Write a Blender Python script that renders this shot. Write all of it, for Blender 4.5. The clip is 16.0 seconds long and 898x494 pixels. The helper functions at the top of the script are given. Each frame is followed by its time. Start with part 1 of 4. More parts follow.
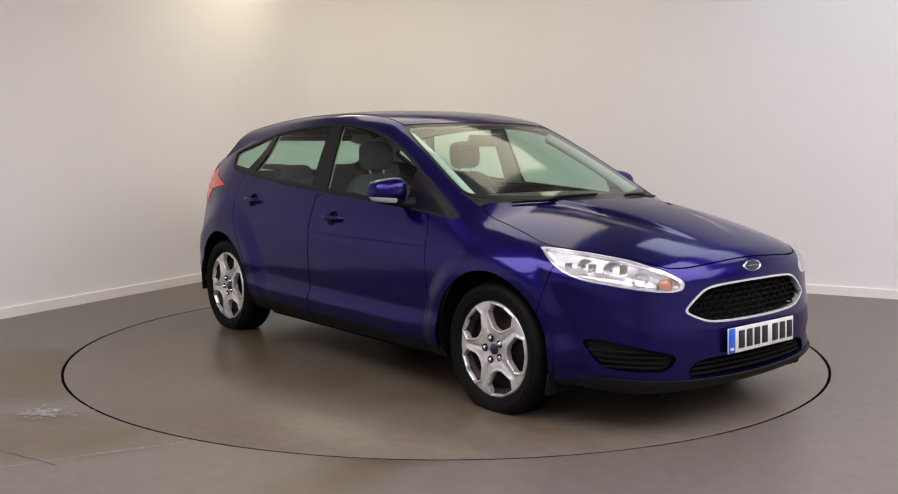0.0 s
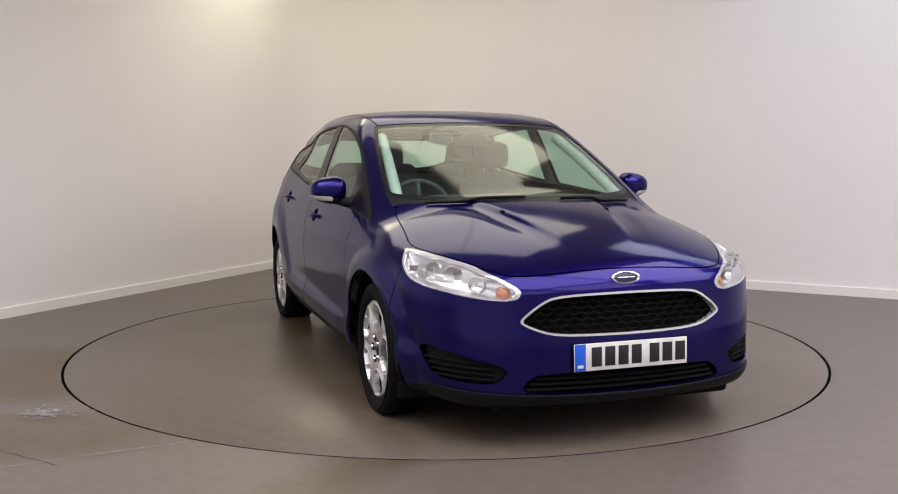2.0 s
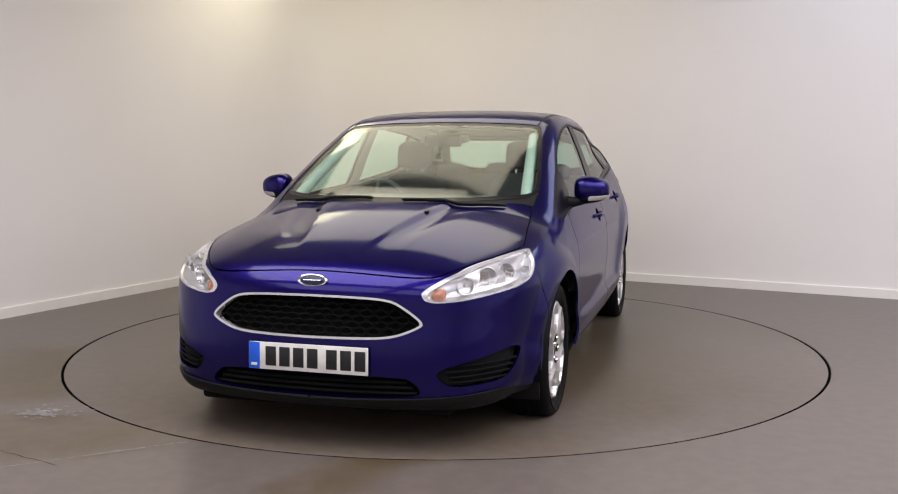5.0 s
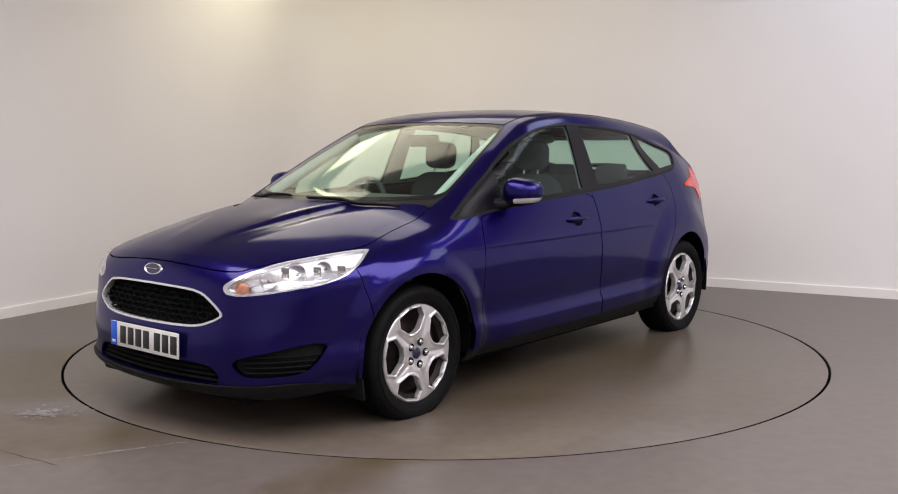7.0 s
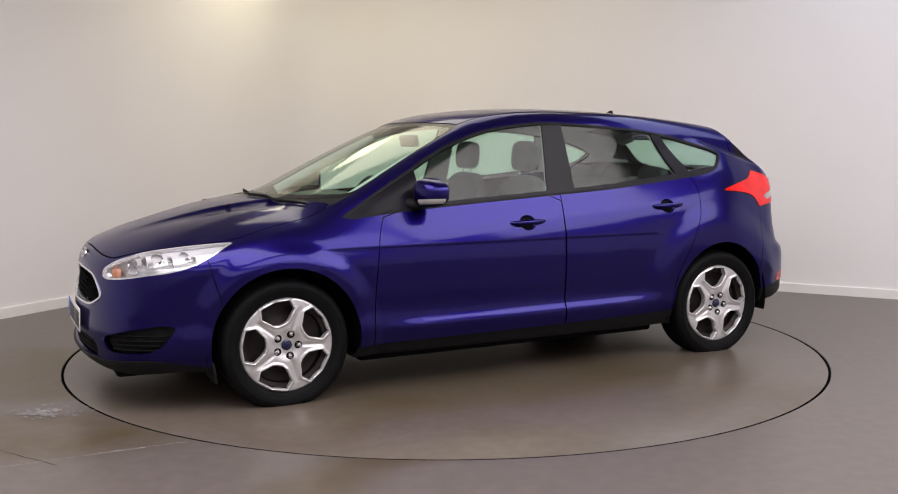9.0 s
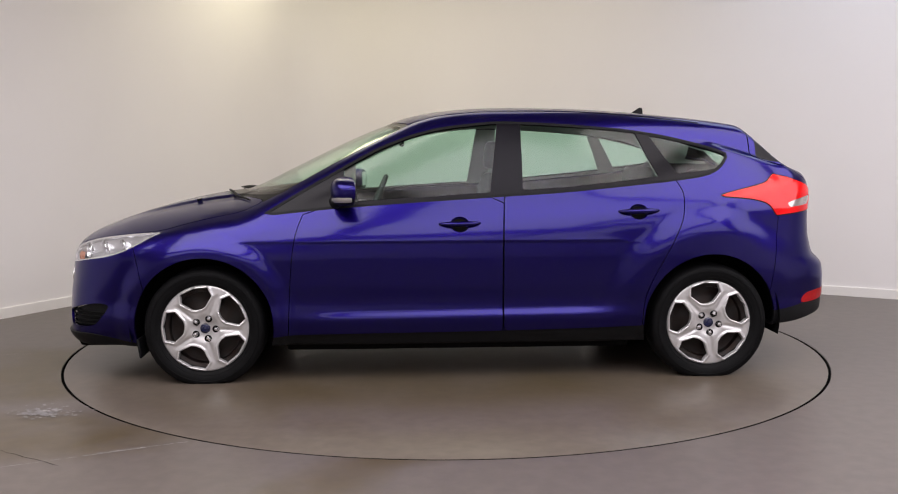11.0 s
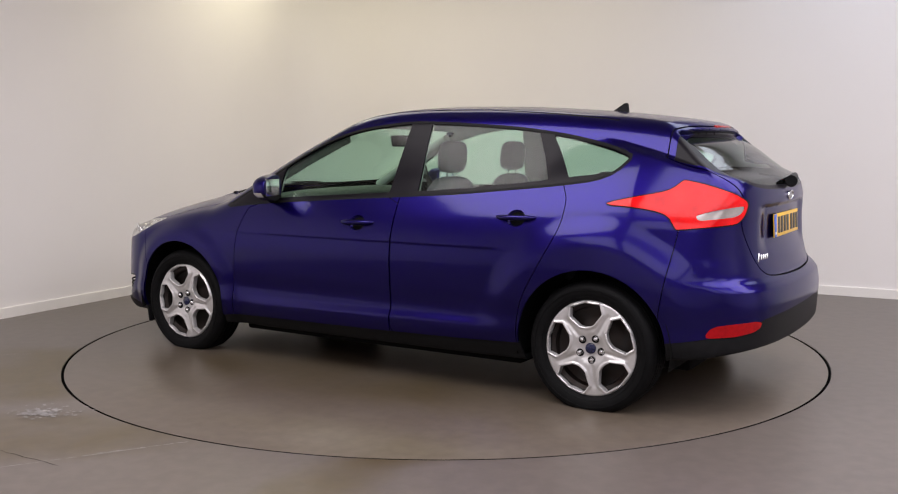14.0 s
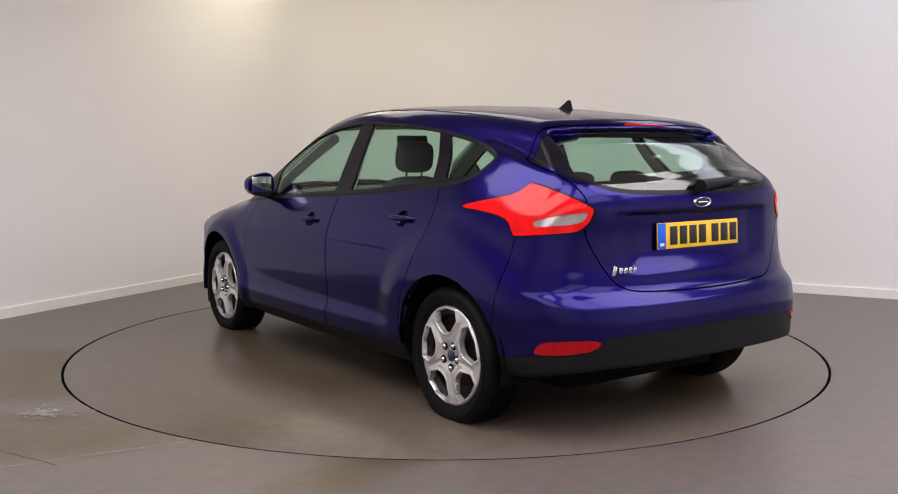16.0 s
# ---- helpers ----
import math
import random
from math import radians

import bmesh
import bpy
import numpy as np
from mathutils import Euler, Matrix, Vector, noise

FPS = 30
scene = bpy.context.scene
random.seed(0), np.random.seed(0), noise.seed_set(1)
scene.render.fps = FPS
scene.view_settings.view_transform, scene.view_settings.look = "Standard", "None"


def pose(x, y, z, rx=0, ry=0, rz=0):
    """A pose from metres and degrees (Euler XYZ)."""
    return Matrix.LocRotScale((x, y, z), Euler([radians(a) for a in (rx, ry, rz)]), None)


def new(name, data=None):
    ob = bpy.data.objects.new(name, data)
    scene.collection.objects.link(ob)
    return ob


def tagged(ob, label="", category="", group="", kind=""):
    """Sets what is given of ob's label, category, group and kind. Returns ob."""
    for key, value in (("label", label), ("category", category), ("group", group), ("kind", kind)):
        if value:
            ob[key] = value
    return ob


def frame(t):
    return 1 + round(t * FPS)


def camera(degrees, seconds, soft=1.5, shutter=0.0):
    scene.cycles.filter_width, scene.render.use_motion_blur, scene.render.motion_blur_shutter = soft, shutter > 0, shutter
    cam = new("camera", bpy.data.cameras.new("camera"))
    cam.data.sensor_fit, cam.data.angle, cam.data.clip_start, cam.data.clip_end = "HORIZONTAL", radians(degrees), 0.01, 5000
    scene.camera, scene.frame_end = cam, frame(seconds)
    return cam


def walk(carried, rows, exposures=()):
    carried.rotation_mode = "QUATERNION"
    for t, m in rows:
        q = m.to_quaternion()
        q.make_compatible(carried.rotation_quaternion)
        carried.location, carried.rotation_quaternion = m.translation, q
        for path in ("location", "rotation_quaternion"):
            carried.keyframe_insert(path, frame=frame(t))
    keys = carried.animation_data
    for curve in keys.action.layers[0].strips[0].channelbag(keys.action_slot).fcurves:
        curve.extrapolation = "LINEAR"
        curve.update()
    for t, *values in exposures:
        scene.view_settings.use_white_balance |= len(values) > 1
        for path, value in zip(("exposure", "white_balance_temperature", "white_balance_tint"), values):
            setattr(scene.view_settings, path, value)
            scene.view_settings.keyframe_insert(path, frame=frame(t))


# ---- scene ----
# camera on a tripod, turntable centre at the origin
cam = camera(50.4, 16.0, soft=1.1)
EYE = pose(0.0, -5.846, 1.232, 90 - 6.117, 0.08, -0.22)
walk(cam, [(0.0, EYE), (16.0, EYE)])
scene.view_settings.exposure = 0.0

world = bpy.data.worlds.new("world")
scene.world = world
world.use_nodes = True
world.node_tree.nodes["Background"].inputs["Color"].default_value = (0.75, 0.75, 0.8, 1)
world.node_tree.nodes["Background"].inputs["Strength"].default_value = 0.02


# ---- materials ----
def shader(name, color, rough=0.5, metal=0.0, coat=0.0, spots=0.0, scale=40.0, bump=0.0, bump_scale=300.0, spec=0.5, tint=None):
    """A surface with two scales of variation: broad patches of colour and gloss, and a fine grain."""
    m = bpy.data.materials.new(name)
    m.use_nodes = True
    nt = m.node_tree
    b = nt.nodes["Principled BSDF"]
    b.inputs["Roughness"].default_value = rough
    b.inputs["Metallic"].default_value = metal
    b.inputs["Coat Weight"].default_value = coat
    b.inputs["Coat Roughness"].default_value = 0.04
    b.inputs["Specular IOR Level"].default_value = spec
    b.inputs["Base Color"].default_value = (*color, 1)
    where = nt.nodes.new("ShaderNodeTexCoord")
    if spots:
        n1 = nt.nodes.new("ShaderNodeTexNoise")
        n1.inputs["Scale"].default_value = scale
        n1.inputs["Detail"].default_value = 6
        nt.links.new(where.outputs["Object"], n1.inputs["Vector"])
        r = nt.nodes.new("ShaderNodeMapRange")
        r.inputs["From Min"].default_value, r.inputs["From Max"].default_value = 0.3, 0.7
        nt.links.new(n1.outputs["Fac"], r.inputs["Value"])
        mix = nt.nodes.new("ShaderNodeMix")
        mix.data_type = "RGBA"
        mix.inputs["A"].default_value = (*[c * (1 - spots) for c in (tint or color)], 1)
        mix.inputs["B"].default_value = (*[min(1, c * (1 + spots)) for c in color], 1)
        nt.links.new(r.outputs["Result"], mix.inputs["Factor"])
        nt.links.new(mix.outputs["Result"], b.inputs["Base Color"])
        r2 = nt.nodes.new("ShaderNodeMapRange")
        r2.inputs["To Min"].default_value, r2.inputs["To Max"].default_value = rough * (1 - spots * 0.5), min(1, rough * (1 + spots * 0.5))
        nt.links.new(n1.outputs["Fac"], r2.inputs["Value"])
        nt.links.new(r2.outputs["Result"], b.inputs["Roughness"])
    if bump:
        n2 = nt.nodes.new("ShaderNodeTexNoise")
        n2.inputs["Scale"].default_value = bump_scale
        n2.inputs["Detail"].default_value = 3
        nt.links.new(where.outputs["Object"], n2.inputs["Vector"])
        bp = nt.nodes.new("ShaderNodeBump")
        bp.inputs["Strength"].default_value = bump
        bp.inputs["Distance"].default_value = 0.002
        nt.links.new(n2.outputs["Fac"], bp.inputs["Height"])
        nt.links.new(bp.outputs["Normal"], b.inputs["Normal"])
    return m


def glass(name, color, haze=0.02, ior=1.5):
    """Clear glass sheet: lets light straight through, tinted, with a mirror gloss that grows at grazing angles."""
    m = bpy.data.materials.new(name)
    m.use_nodes = True
    nt = m.node_tree
    nt.nodes.remove(nt.nodes["Principled BSDF"])
    out = nt.nodes["Material Output"]
    t = nt.nodes.new("ShaderNodeBsdfTransparent")
    t.inputs["Color"].default_value = (*color, 1)
    g = nt.nodes.new("ShaderNodeBsdfGlossy")
    g.inputs["Roughness"].default_value = haze
    w = nt.nodes.new("ShaderNodeLayerWeight")
    w.inputs["Blend"].default_value = 0.5
    q = nt.nodes.new("ShaderNodeMath")
    q.operation = "POWER"
    q.inputs[1].default_value = 5.0
    nt.links.new(w.outputs["Facing"], q.inputs[0])
    f = nt.nodes.new("ShaderNodeMapRange")
    f.inputs["To Min"].default_value, f.inputs["To Max"].default_value = ((ior - 1) / (ior + 1)) ** 2 * 2.0, 0.95
    nt.links.new(q.outputs[0], f.inputs["Value"])
    mx = nt.nodes.new("ShaderNodeMixShader")
    nt.links.new(f.outputs["Result"], mx.inputs["Fac"])
    nt.links.new(t.outputs["BSDF"], mx.inputs[1])
    nt.links.new(g.outputs["BSDF"], mx.inputs[2])
    nt.links.new(mx.outputs["Shader"], out.inputs["Surface"])
    return m


def car_paint(name):
    """Blue metallic lacquer: fine flakes under a clear coat."""
    m = shader(name, (0.016, 0.006, 0.20), rough=0.30, metal=0.92, coat=0.75, spec=0.12)
    nt = m.node_tree
    b = nt.nodes["Principled BSDF"]
    where = nt.nodes.new("ShaderNodeTexCoord")
    v = nt.nodes.new("ShaderNodeTexNoise")
    v.inputs["Scale"].default_value = 900
    nt.links.new(where.outputs["Object"], v.inputs["Vector"])
    mix = nt.nodes.new("ShaderNodeMix")
    mix.data_type = "RGBA"
    mix.inputs["A"].default_value = (0.0055, 0.0024, 0.084, 1)
    mix.inputs["B"].default_value = (0.0095, 0.0036, 0.134, 1)
    nt.links.new(v.outputs["Fac"], mix.inputs["Factor"])
    nt.links.new(mix.outputs["Result"], b.inputs["Base Color"])
    w = nt.nodes.new("ShaderNodeTexNoise")
    w.inputs["Scale"].default_value = 3
    w.inputs["Detail"].default_value = 5
    nt.links.new(where.outputs["Object"], w.inputs["Vector"])
    r = nt.nodes.new("ShaderNodeMapRange")
    r.inputs["To Min"].default_value, r.inputs["To Max"].default_value = 0.07, 0.13
    b.inputs["Coat IOR"].default_value = 1.40
    b.inputs["Specular Tint"].default_value = (0.30, 0.26, 0.45, 1)  # the flakes darken towards grazing
    nt.links.new(w.outputs["Fac"], r.inputs["Value"])
    nt.links.new(r.outputs["Result"], b.inputs["Coat Roughness"])
    return m


def floor_paint(name, tone, brown_tone, rough, amount, seed, brown_patches=(), lo=0.48, hi=0.68):
    """Painted concrete: broad brownish patches and stains, scuffs and a worn sheen."""
    m = shader(name, tone, rough=rough)
    nt = m.node_tree
    b = nt.nodes["Principled BSDF"]
    where = nt.nodes.new("ShaderNodeTexCoord")
    shift = nt.nodes.new("ShaderNodeMapping")
    shift.inputs["Location"].default_value = (seed, seed * 0.7, 0)
    nt.links.new(where.outputs["Object"], shift.inputs["Vector"])

    def cloud(scale, detail, lo, hi, distort=0.0):
        n = nt.nodes.new("ShaderNodeTexNoise")
        n.inputs["Scale"].default_value = scale
        n.inputs["Detail"].default_value = detail
        n.inputs["Distortion"].default_value = distort
        nt.links.new(shift.outputs["Vector"], n.inputs["Vector"])
        r = nt.nodes.new("ShaderNodeMapRange")
        r.inputs["From Min"].default_value, r.inputs["From Max"].default_value = lo, hi
        nt.links.new(n.outputs["Fac"], r.inputs["Value"])
        return r.outputs["Result"]
    big = cloud(0.55, 5, lo, hi, 0.8)
    for x, y, rx, ry in brown_patches:
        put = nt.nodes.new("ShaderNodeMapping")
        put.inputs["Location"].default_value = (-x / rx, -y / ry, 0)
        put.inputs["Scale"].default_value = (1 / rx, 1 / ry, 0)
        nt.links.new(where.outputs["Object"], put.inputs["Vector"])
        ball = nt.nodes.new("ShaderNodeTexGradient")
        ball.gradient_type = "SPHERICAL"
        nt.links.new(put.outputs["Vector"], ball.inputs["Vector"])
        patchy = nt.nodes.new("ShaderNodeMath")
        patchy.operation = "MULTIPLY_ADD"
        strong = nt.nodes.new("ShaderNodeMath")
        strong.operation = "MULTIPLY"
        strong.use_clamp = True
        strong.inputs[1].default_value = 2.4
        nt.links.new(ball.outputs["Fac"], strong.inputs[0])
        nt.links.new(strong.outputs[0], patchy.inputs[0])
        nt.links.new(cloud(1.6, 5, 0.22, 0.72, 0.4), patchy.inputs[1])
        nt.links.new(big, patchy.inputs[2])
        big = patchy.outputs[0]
    small = cloud(14, 8, 0.35, 0.65)
    m1 = nt.nodes.new("ShaderNodeMix")
    m1.data_type = "RGBA"
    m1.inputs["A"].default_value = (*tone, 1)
    m1.inputs["B"].default_value = (*brown_tone, 1)
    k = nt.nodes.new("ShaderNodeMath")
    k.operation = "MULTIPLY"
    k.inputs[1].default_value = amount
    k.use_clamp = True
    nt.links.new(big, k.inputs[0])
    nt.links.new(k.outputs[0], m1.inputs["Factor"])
    m2 = nt.nodes.new("ShaderNodeMix")
    m2.data_type = "RGBA"
    m2.blend_type = "MULTIPLY"
    m2.inputs["Factor"].default_value = 1.0
    nt.links.new(m1.outputs["Result"], m2.inputs["A"])
    tones = nt.nodes.new("ShaderNodeMapRange")
    tones.inputs["To Min"].default_value, tones.inputs["To Max"].default_value = 0.9, 1.06
    nt.links.new(small, tones.inputs["Value"])
    nt.links.new(tones.outputs["Result"], m2.inputs["B"])
    nt.links.new(m2.outputs["Result"], b.inputs["Base Color"])
    gl = nt.nodes.new("ShaderNodeMapRange")
    gl.inputs["To Min"].default_value, gl.inputs["To Max"].default_value = rough * 1.05, rough * 0.95
    nt.links.new(big, gl.inputs["Value"])
    nt.links.new(gl.outputs["Result"], b.inputs["Roughness"])
    bp = nt.nodes.new("ShaderNodeBump")
    bp.inputs["Strength"].default_value = 0.06
    bp.inputs["Distance"].default_value = 0.002
    nt.links.new(cloud(60, 4, 0, 1), bp.inputs["Height"])
    nt.links.new(bp.outputs["Normal"], b.inputs["Normal"])
    return m


def glow(name, color, power):
    m = bpy.data.materials.new(name)
    m.use_nodes = True
    b = m.node_tree.nodes["Principled BSDF"]
    b.inputs["Base Color"].default_value = (0.8, 0.8, 0.8, 1)
    b.inputs["Emission Color"].default_value = (*color, 1)
    b.inputs["Emission Strength"].default_value = power
    return m


PAINT = car_paint("blue_lacquer")
TRIM = shader("black_plastic", (0.009, 0.009, 0.010), 0.5, spec=0.12, spots=0.15, scale=30, bump=0.25, bump_scale=700)
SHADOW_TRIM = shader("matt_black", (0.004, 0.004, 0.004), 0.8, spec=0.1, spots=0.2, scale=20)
GLOSS_BLACK = shader("satin_black", (0.006, 0.005, 0.008), 0.28, spec=0.14, spots=0.1, scale=10)
RUBBER = shader("tyre_rubber", (0.0048, 0.0048, 0.0052), 0.6, spec=0.10, spots=0.25, scale=25, bump=0.3, bump_scale=200)
ALLOY = shader("silver_lacquer", (0.72, 0.71, 0.715), 0.30, metal=0.62, coat=0.3, spots=0.06, scale=12, tint=(0.60, 0.59, 0.58))
CHROME = shader("chrome", (0.86, 0.86, 0.87), 0.10, metal=1.0, spots=0.03, scale=30)
CHROME_RIM = shader("satin_chrome", (0.80, 0.80, 0.82), 0.22, metal=0.7, spots=0.04, scale=30)
STEEL = shader("dark_steel", (0.020, 0.018, 0.017), 0.55, metal=0.6, spots=0.4, scale=18, tint=(0.030, 0.014, 0.009))
HOUSING = shader("lamp_housing", (0.62, 0.62, 0.63), 0.28, metal=0.8, spots=0.05, scale=20)
REFLECTOR = shader("lamp_reflector", (0.72, 0.72, 0.73), 0.14, metal=1.0, spots=0.03, scale=20)
AMBER = shader("amber_plastic", (0.52, 0.20, 0.10), 0.25, coat=0.5, spots=0.1, scale=60)
RED = shader("red_lens", (0.80, 0.006, 0.008), 0.10, coat=0.15, spots=0.12, scale=9, tint=(0.62, 0.004, 0.006), spec=0.25)
DEEP_RED = shader("red_reflector", (0.32, 0.003, 0.006), 0.25, coat=0.1, spec=0.2, spots=0.15, scale=60)
CLEAR = shader("clear_lens", (0.42, 0.39, 0.37), 0.14, metal=0.6, coat=0.6, spots=0.08, scale=60)
INDICATOR = shader("indicator_lens", (0.72, 0.70, 0.68), 0.18, metal=0.25, coat=0.4, spots=0.06, scale=80)
PLATE_WHITE = shader("plate_white", (0.72, 0.72, 0.70), 0.35, spots=0.05, scale=15, tint=(0.66, 0.65, 0.62))
PLATE_YELLOW = shader("plate_yellow", (0.83, 0.50, 0.03), 0.35, spots=0.06, scale=15)
PLATE_BLUE = shader("plate_blue", (0.01, 0.10, 0.62), 0.35, spots=0.05, scale=20)
INK = shader("plate_black", (0.012, 0.012, 0.014), 0.4, spots=0.1, scale=40)
BADGE = shader("badge_blue", (0.008, 0.011, 0.045), 0.2, coat=0.5, spots=0.1, scale=80)
CLOTH = shader("seat_cloth", (0.060, 0.062, 0.072), 0.85, spots=0.25, scale=60, bump=0.4, bump_scale=500)
CABIN = shader("cabin_plastic", (0.06, 0.06, 0.06), 0.6, spots=0.15, scale=30, bump=0.3, bump_scale=500)
LINING = shader("roof_lining", (0.58, 0.57, 0.54), 0.9, spots=0.06, scale=20, bump=0.2, bump_scale=500)
BACK_GLASS = glass("back_glass", (0.70, 0.90, 0.80), 0.08, 1.68)
GLASS = glass("tinted_glass", (0.66, 0.86, 0.77), 0.12, 1.32)
WINDSCREEN = glass("windscreen_glass", (0.74, 0.92, 0.84), 0.08, 1.52)
LENS = glass("lamp_lens", (0.95, 0.95, 0.96), 0.02, 1.4)


# ---- the studio ----
def part(name, bm, material, parent=None, label="", smooth=True):
    me = bpy.data.meshes.new(name)
    bmesh.ops.recalc_face_normals(bm, faces=bm.faces[:])
    bm.to_mesh(me)
    bm.free()
    if smooth:
        me.shade_smooth()
        me.set_sharp_from_angle(angle=radians(38))
    me.materials.append(material)
    ob = new(name, me)
    if parent:
        ob.parent = parent
    if label:
        tagged(ob, label)
    return ob


def box(bm, size, m=Matrix(), bevel=0.0, segments=2):
    made = bmesh.ops.create_cube(bm, size=1.0, matrix=m @ Matrix.Diagonal((*size, 1)))
    if bevel:
        edges = list({e for v in made["verts"] for e in v.link_edges})
        bmesh.ops.bevel(bm, geom=edges, offset=bevel, segments=segments, affect="EDGES", profile=0.5)
    return made


def tube(bm, points, radius, sides=10, closed=False):
    """A round bar along points."""
    pts = [Vector(p) for p in points]
    rings = []
    for i, p in enumerate(pts):
        a = pts[i - 1] if i or closed else p
        b = pts[(i + 1) % len(pts)] if i + 1 < len(pts) or closed else p
        q = (b - a).to_track_quat("Z", "Y")
        r = radius[i] if isinstance(radius, (list, tuple)) else radius
        rings.append([bm.verts.new(p + q @ Vector((r * math.cos(k * math.tau / sides), r * math.sin(k * math.tau / sides), 0))) for k in range(sides)])
    pairs = list(zip(rings, rings[1:])) + ([(rings[-1], rings[0])] if closed else [])
    for r0, r1 in pairs:
        for k in range(sides):
            bm.faces.new((r0[k], r0[(k + 1) % sides], r1[(k + 1) % sides], r1[k]))
    if not closed:
        bm.faces.new(rings[0][::-1])
        bm.faces.new(rings[-1])


def lathe(bm, profile, m=Matrix(), steps=64):
    """Turns (radius, height) pairs about the local z axis."""
    rings = []
    for r, h in profile:
        rings.append([bm.verts.new(m @ Vector((r * math.cos(k * math.tau / steps), r * math.sin(k * math.tau / steps), h))) for k in range(steps)])
    for r0, r1 in zip(rings, rings[1:]):
        for k in range(steps):
            bm.faces.new((r0[k], r0[(k + 1) % steps], r1[(k + 1) % steps], r1[k]))
    return rings


WALL = shader("wall_paint", (0.78, 0.755, 0.755), 0.75, spots=0.018, scale=0.9, bump=0.05, bump_scale=120)
SKIRTING = shader("skirting_paint", (0.80, 0.78, 0.76), 0.4, spots=0.02, scale=5)
CEILING = shader("ceiling_paint", (0.64, 0.61, 0.56), 0.85, spots=0.03, scale=2)
FLOOR = floor_paint("floor_paint", (0.118, 0.099, 0.089), (0.075, 0.054, 0.024), 0.36, 1.5, 3.1, ((-2.9, -0.50, 1.5, 0.5), (-2.05, -1.88, 1.1, 0.42), (-2.6, -1.1, 1.0, 0.4)), 0.64, 0.86)
# the first patch makes the disc browner and darker towards its middle
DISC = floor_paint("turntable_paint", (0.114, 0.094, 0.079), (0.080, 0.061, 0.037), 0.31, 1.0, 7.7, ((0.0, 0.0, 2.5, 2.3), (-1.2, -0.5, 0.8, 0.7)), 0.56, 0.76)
SLOT = shader("slot_black", (0.004, 0.004, 0.004), 0.9, spec=0.0, spots=0.2, scale=20)
DISC.node_tree.nodes["Principled BSDF"].inputs["Specular IOR Level"].default_value = 0.35
SCUFF = shader("scuff_paint", (0.27, 0.255, 0.255), 0.6, spots=0.3, scale=25)

CORNER, ROOM_H, BEND = Vector((-1.363, 4.42, 0)), 3.3, 0.7
LEFT_WAY, RIGHT_WAY = Vector((-0.4576, -0.8892, 0)), Vector((0.8754, -0.4833, 0))


def room_line(inset):
    """The plan of the walls, with the corner behind the turntable rounded off."""
    n_l, n_r = Vector((0.889, -0.457, 0)), Vector((-0.489, -0.873, 0))
    c = CORNER + (n_l + n_r) * inset
    far = 12.5
    line = [c + LEFT_WAY * far]
    a, b = c + LEFT_WAY * BEND, c + RIGHT_WAY * BEND
    for k in range(17):
        s = k / 16
        line.append(a * (1 - s) ** 2 + c * 2 * s * (1 - s) + b * s * s)
    line.append(c + RIGHT_WAY * far)
    line.append(c + RIGHT_WAY * far + LEFT_WAY * far)
    return line


def ribbon(bm, outer, inner, z0, z1):
    n = len(outer)
    for i in range(n):
        j = (i + 1) % n
        quads = ((inner[i], inner[j], z0, z1), (outer[i], outer[j], z0, z1))
        for a, b, lo, hi in quads:
            bm.faces.new([bm.verts.new((p.x, p.y, h)) for p, h in ((a, lo), (b, lo), (b, hi), (a, hi))])
        bm.faces.new([bm.verts.new((p.x, p.y, z1)) for p in (inner[i], inner[j], outer[j], outer[i])])
    bmesh.ops.remove_doubles(bm, verts=bm.verts[:], dist=1e-4)


bm = bmesh.new()
ribbon(bm, room_line(-0.15), room_line(0.0), -0.05, ROOM_H)
tagged(part("wall_studio", bm, WALL), "pale off-white painted studio wall with a rounded corner", "wall", kind="structure")
bm = bmesh.new()
ribbon(bm, room_line(0.002), room_line(0.020), 0.0, 0.075)
bmesh.ops.bevel(bm, geom=[e for e in bm.edges if all(v.co.z > 0.07 for v in e.verts)], offset=0.004, segments=2, affect="EDGES")
tagged(part("baseboard", bm, SKIRTING), "low white painted skirting board along the wall", "baseboard", kind="structure")

RING = Vector((0.005, 0.027, 0))
RADIUS = 2.236


def ring_plate(bm, r0, r1, z, steps=160):
    a = [bm.verts.new((RING.x + r0 * math.cos(k * math.tau / steps), RING.y + r0 * math.sin(k * math.tau / steps), z)) for k in range(steps)] if r0 else None
    b = [bm.verts.new((RING.x + r1 * math.cos(k * math.tau / steps), RING.y + r1 * math.sin(k * math.tau / steps), z)) for k in range(steps)]
    if a is None:
        bm.faces.new(b)
        return b
    for k in range(steps):
        j = (k + 1) % steps
        bm.faces.new((a[k], b[k], b[j], a[j]))
    return a


# floor with a round pit that takes the turntable
bm = bmesh.new()
inner = ring_plate(bm, RADIUS + 0.002, 4.0, 0.0)
rim = [v for v in bm.verts if (v.co - RING).length > 3.9]
outer = []
for v in rim:
    d = (v.co - RING).normalized()
    outer.append(bm.verts.new(RING + d * 22))
for k in range(len(rim)):
    j = (k + 1) % len(rim)
    bm.faces.new((rim[k], outer[k], outer[j], rim[j]))
low = [bm.verts.new(v.co - Vector((0, 0, 0.08))) for v in inner]
for k in range(len(inner)):
    j = (k + 1) % len(inner)
    bm.faces.new((inner[k], inner[j], low[j], low[k]))
tagged(part("floor", bm, FLOOR, smooth=False), "grey-brown painted concrete floor with brownish stains", "floor", kind="structure")
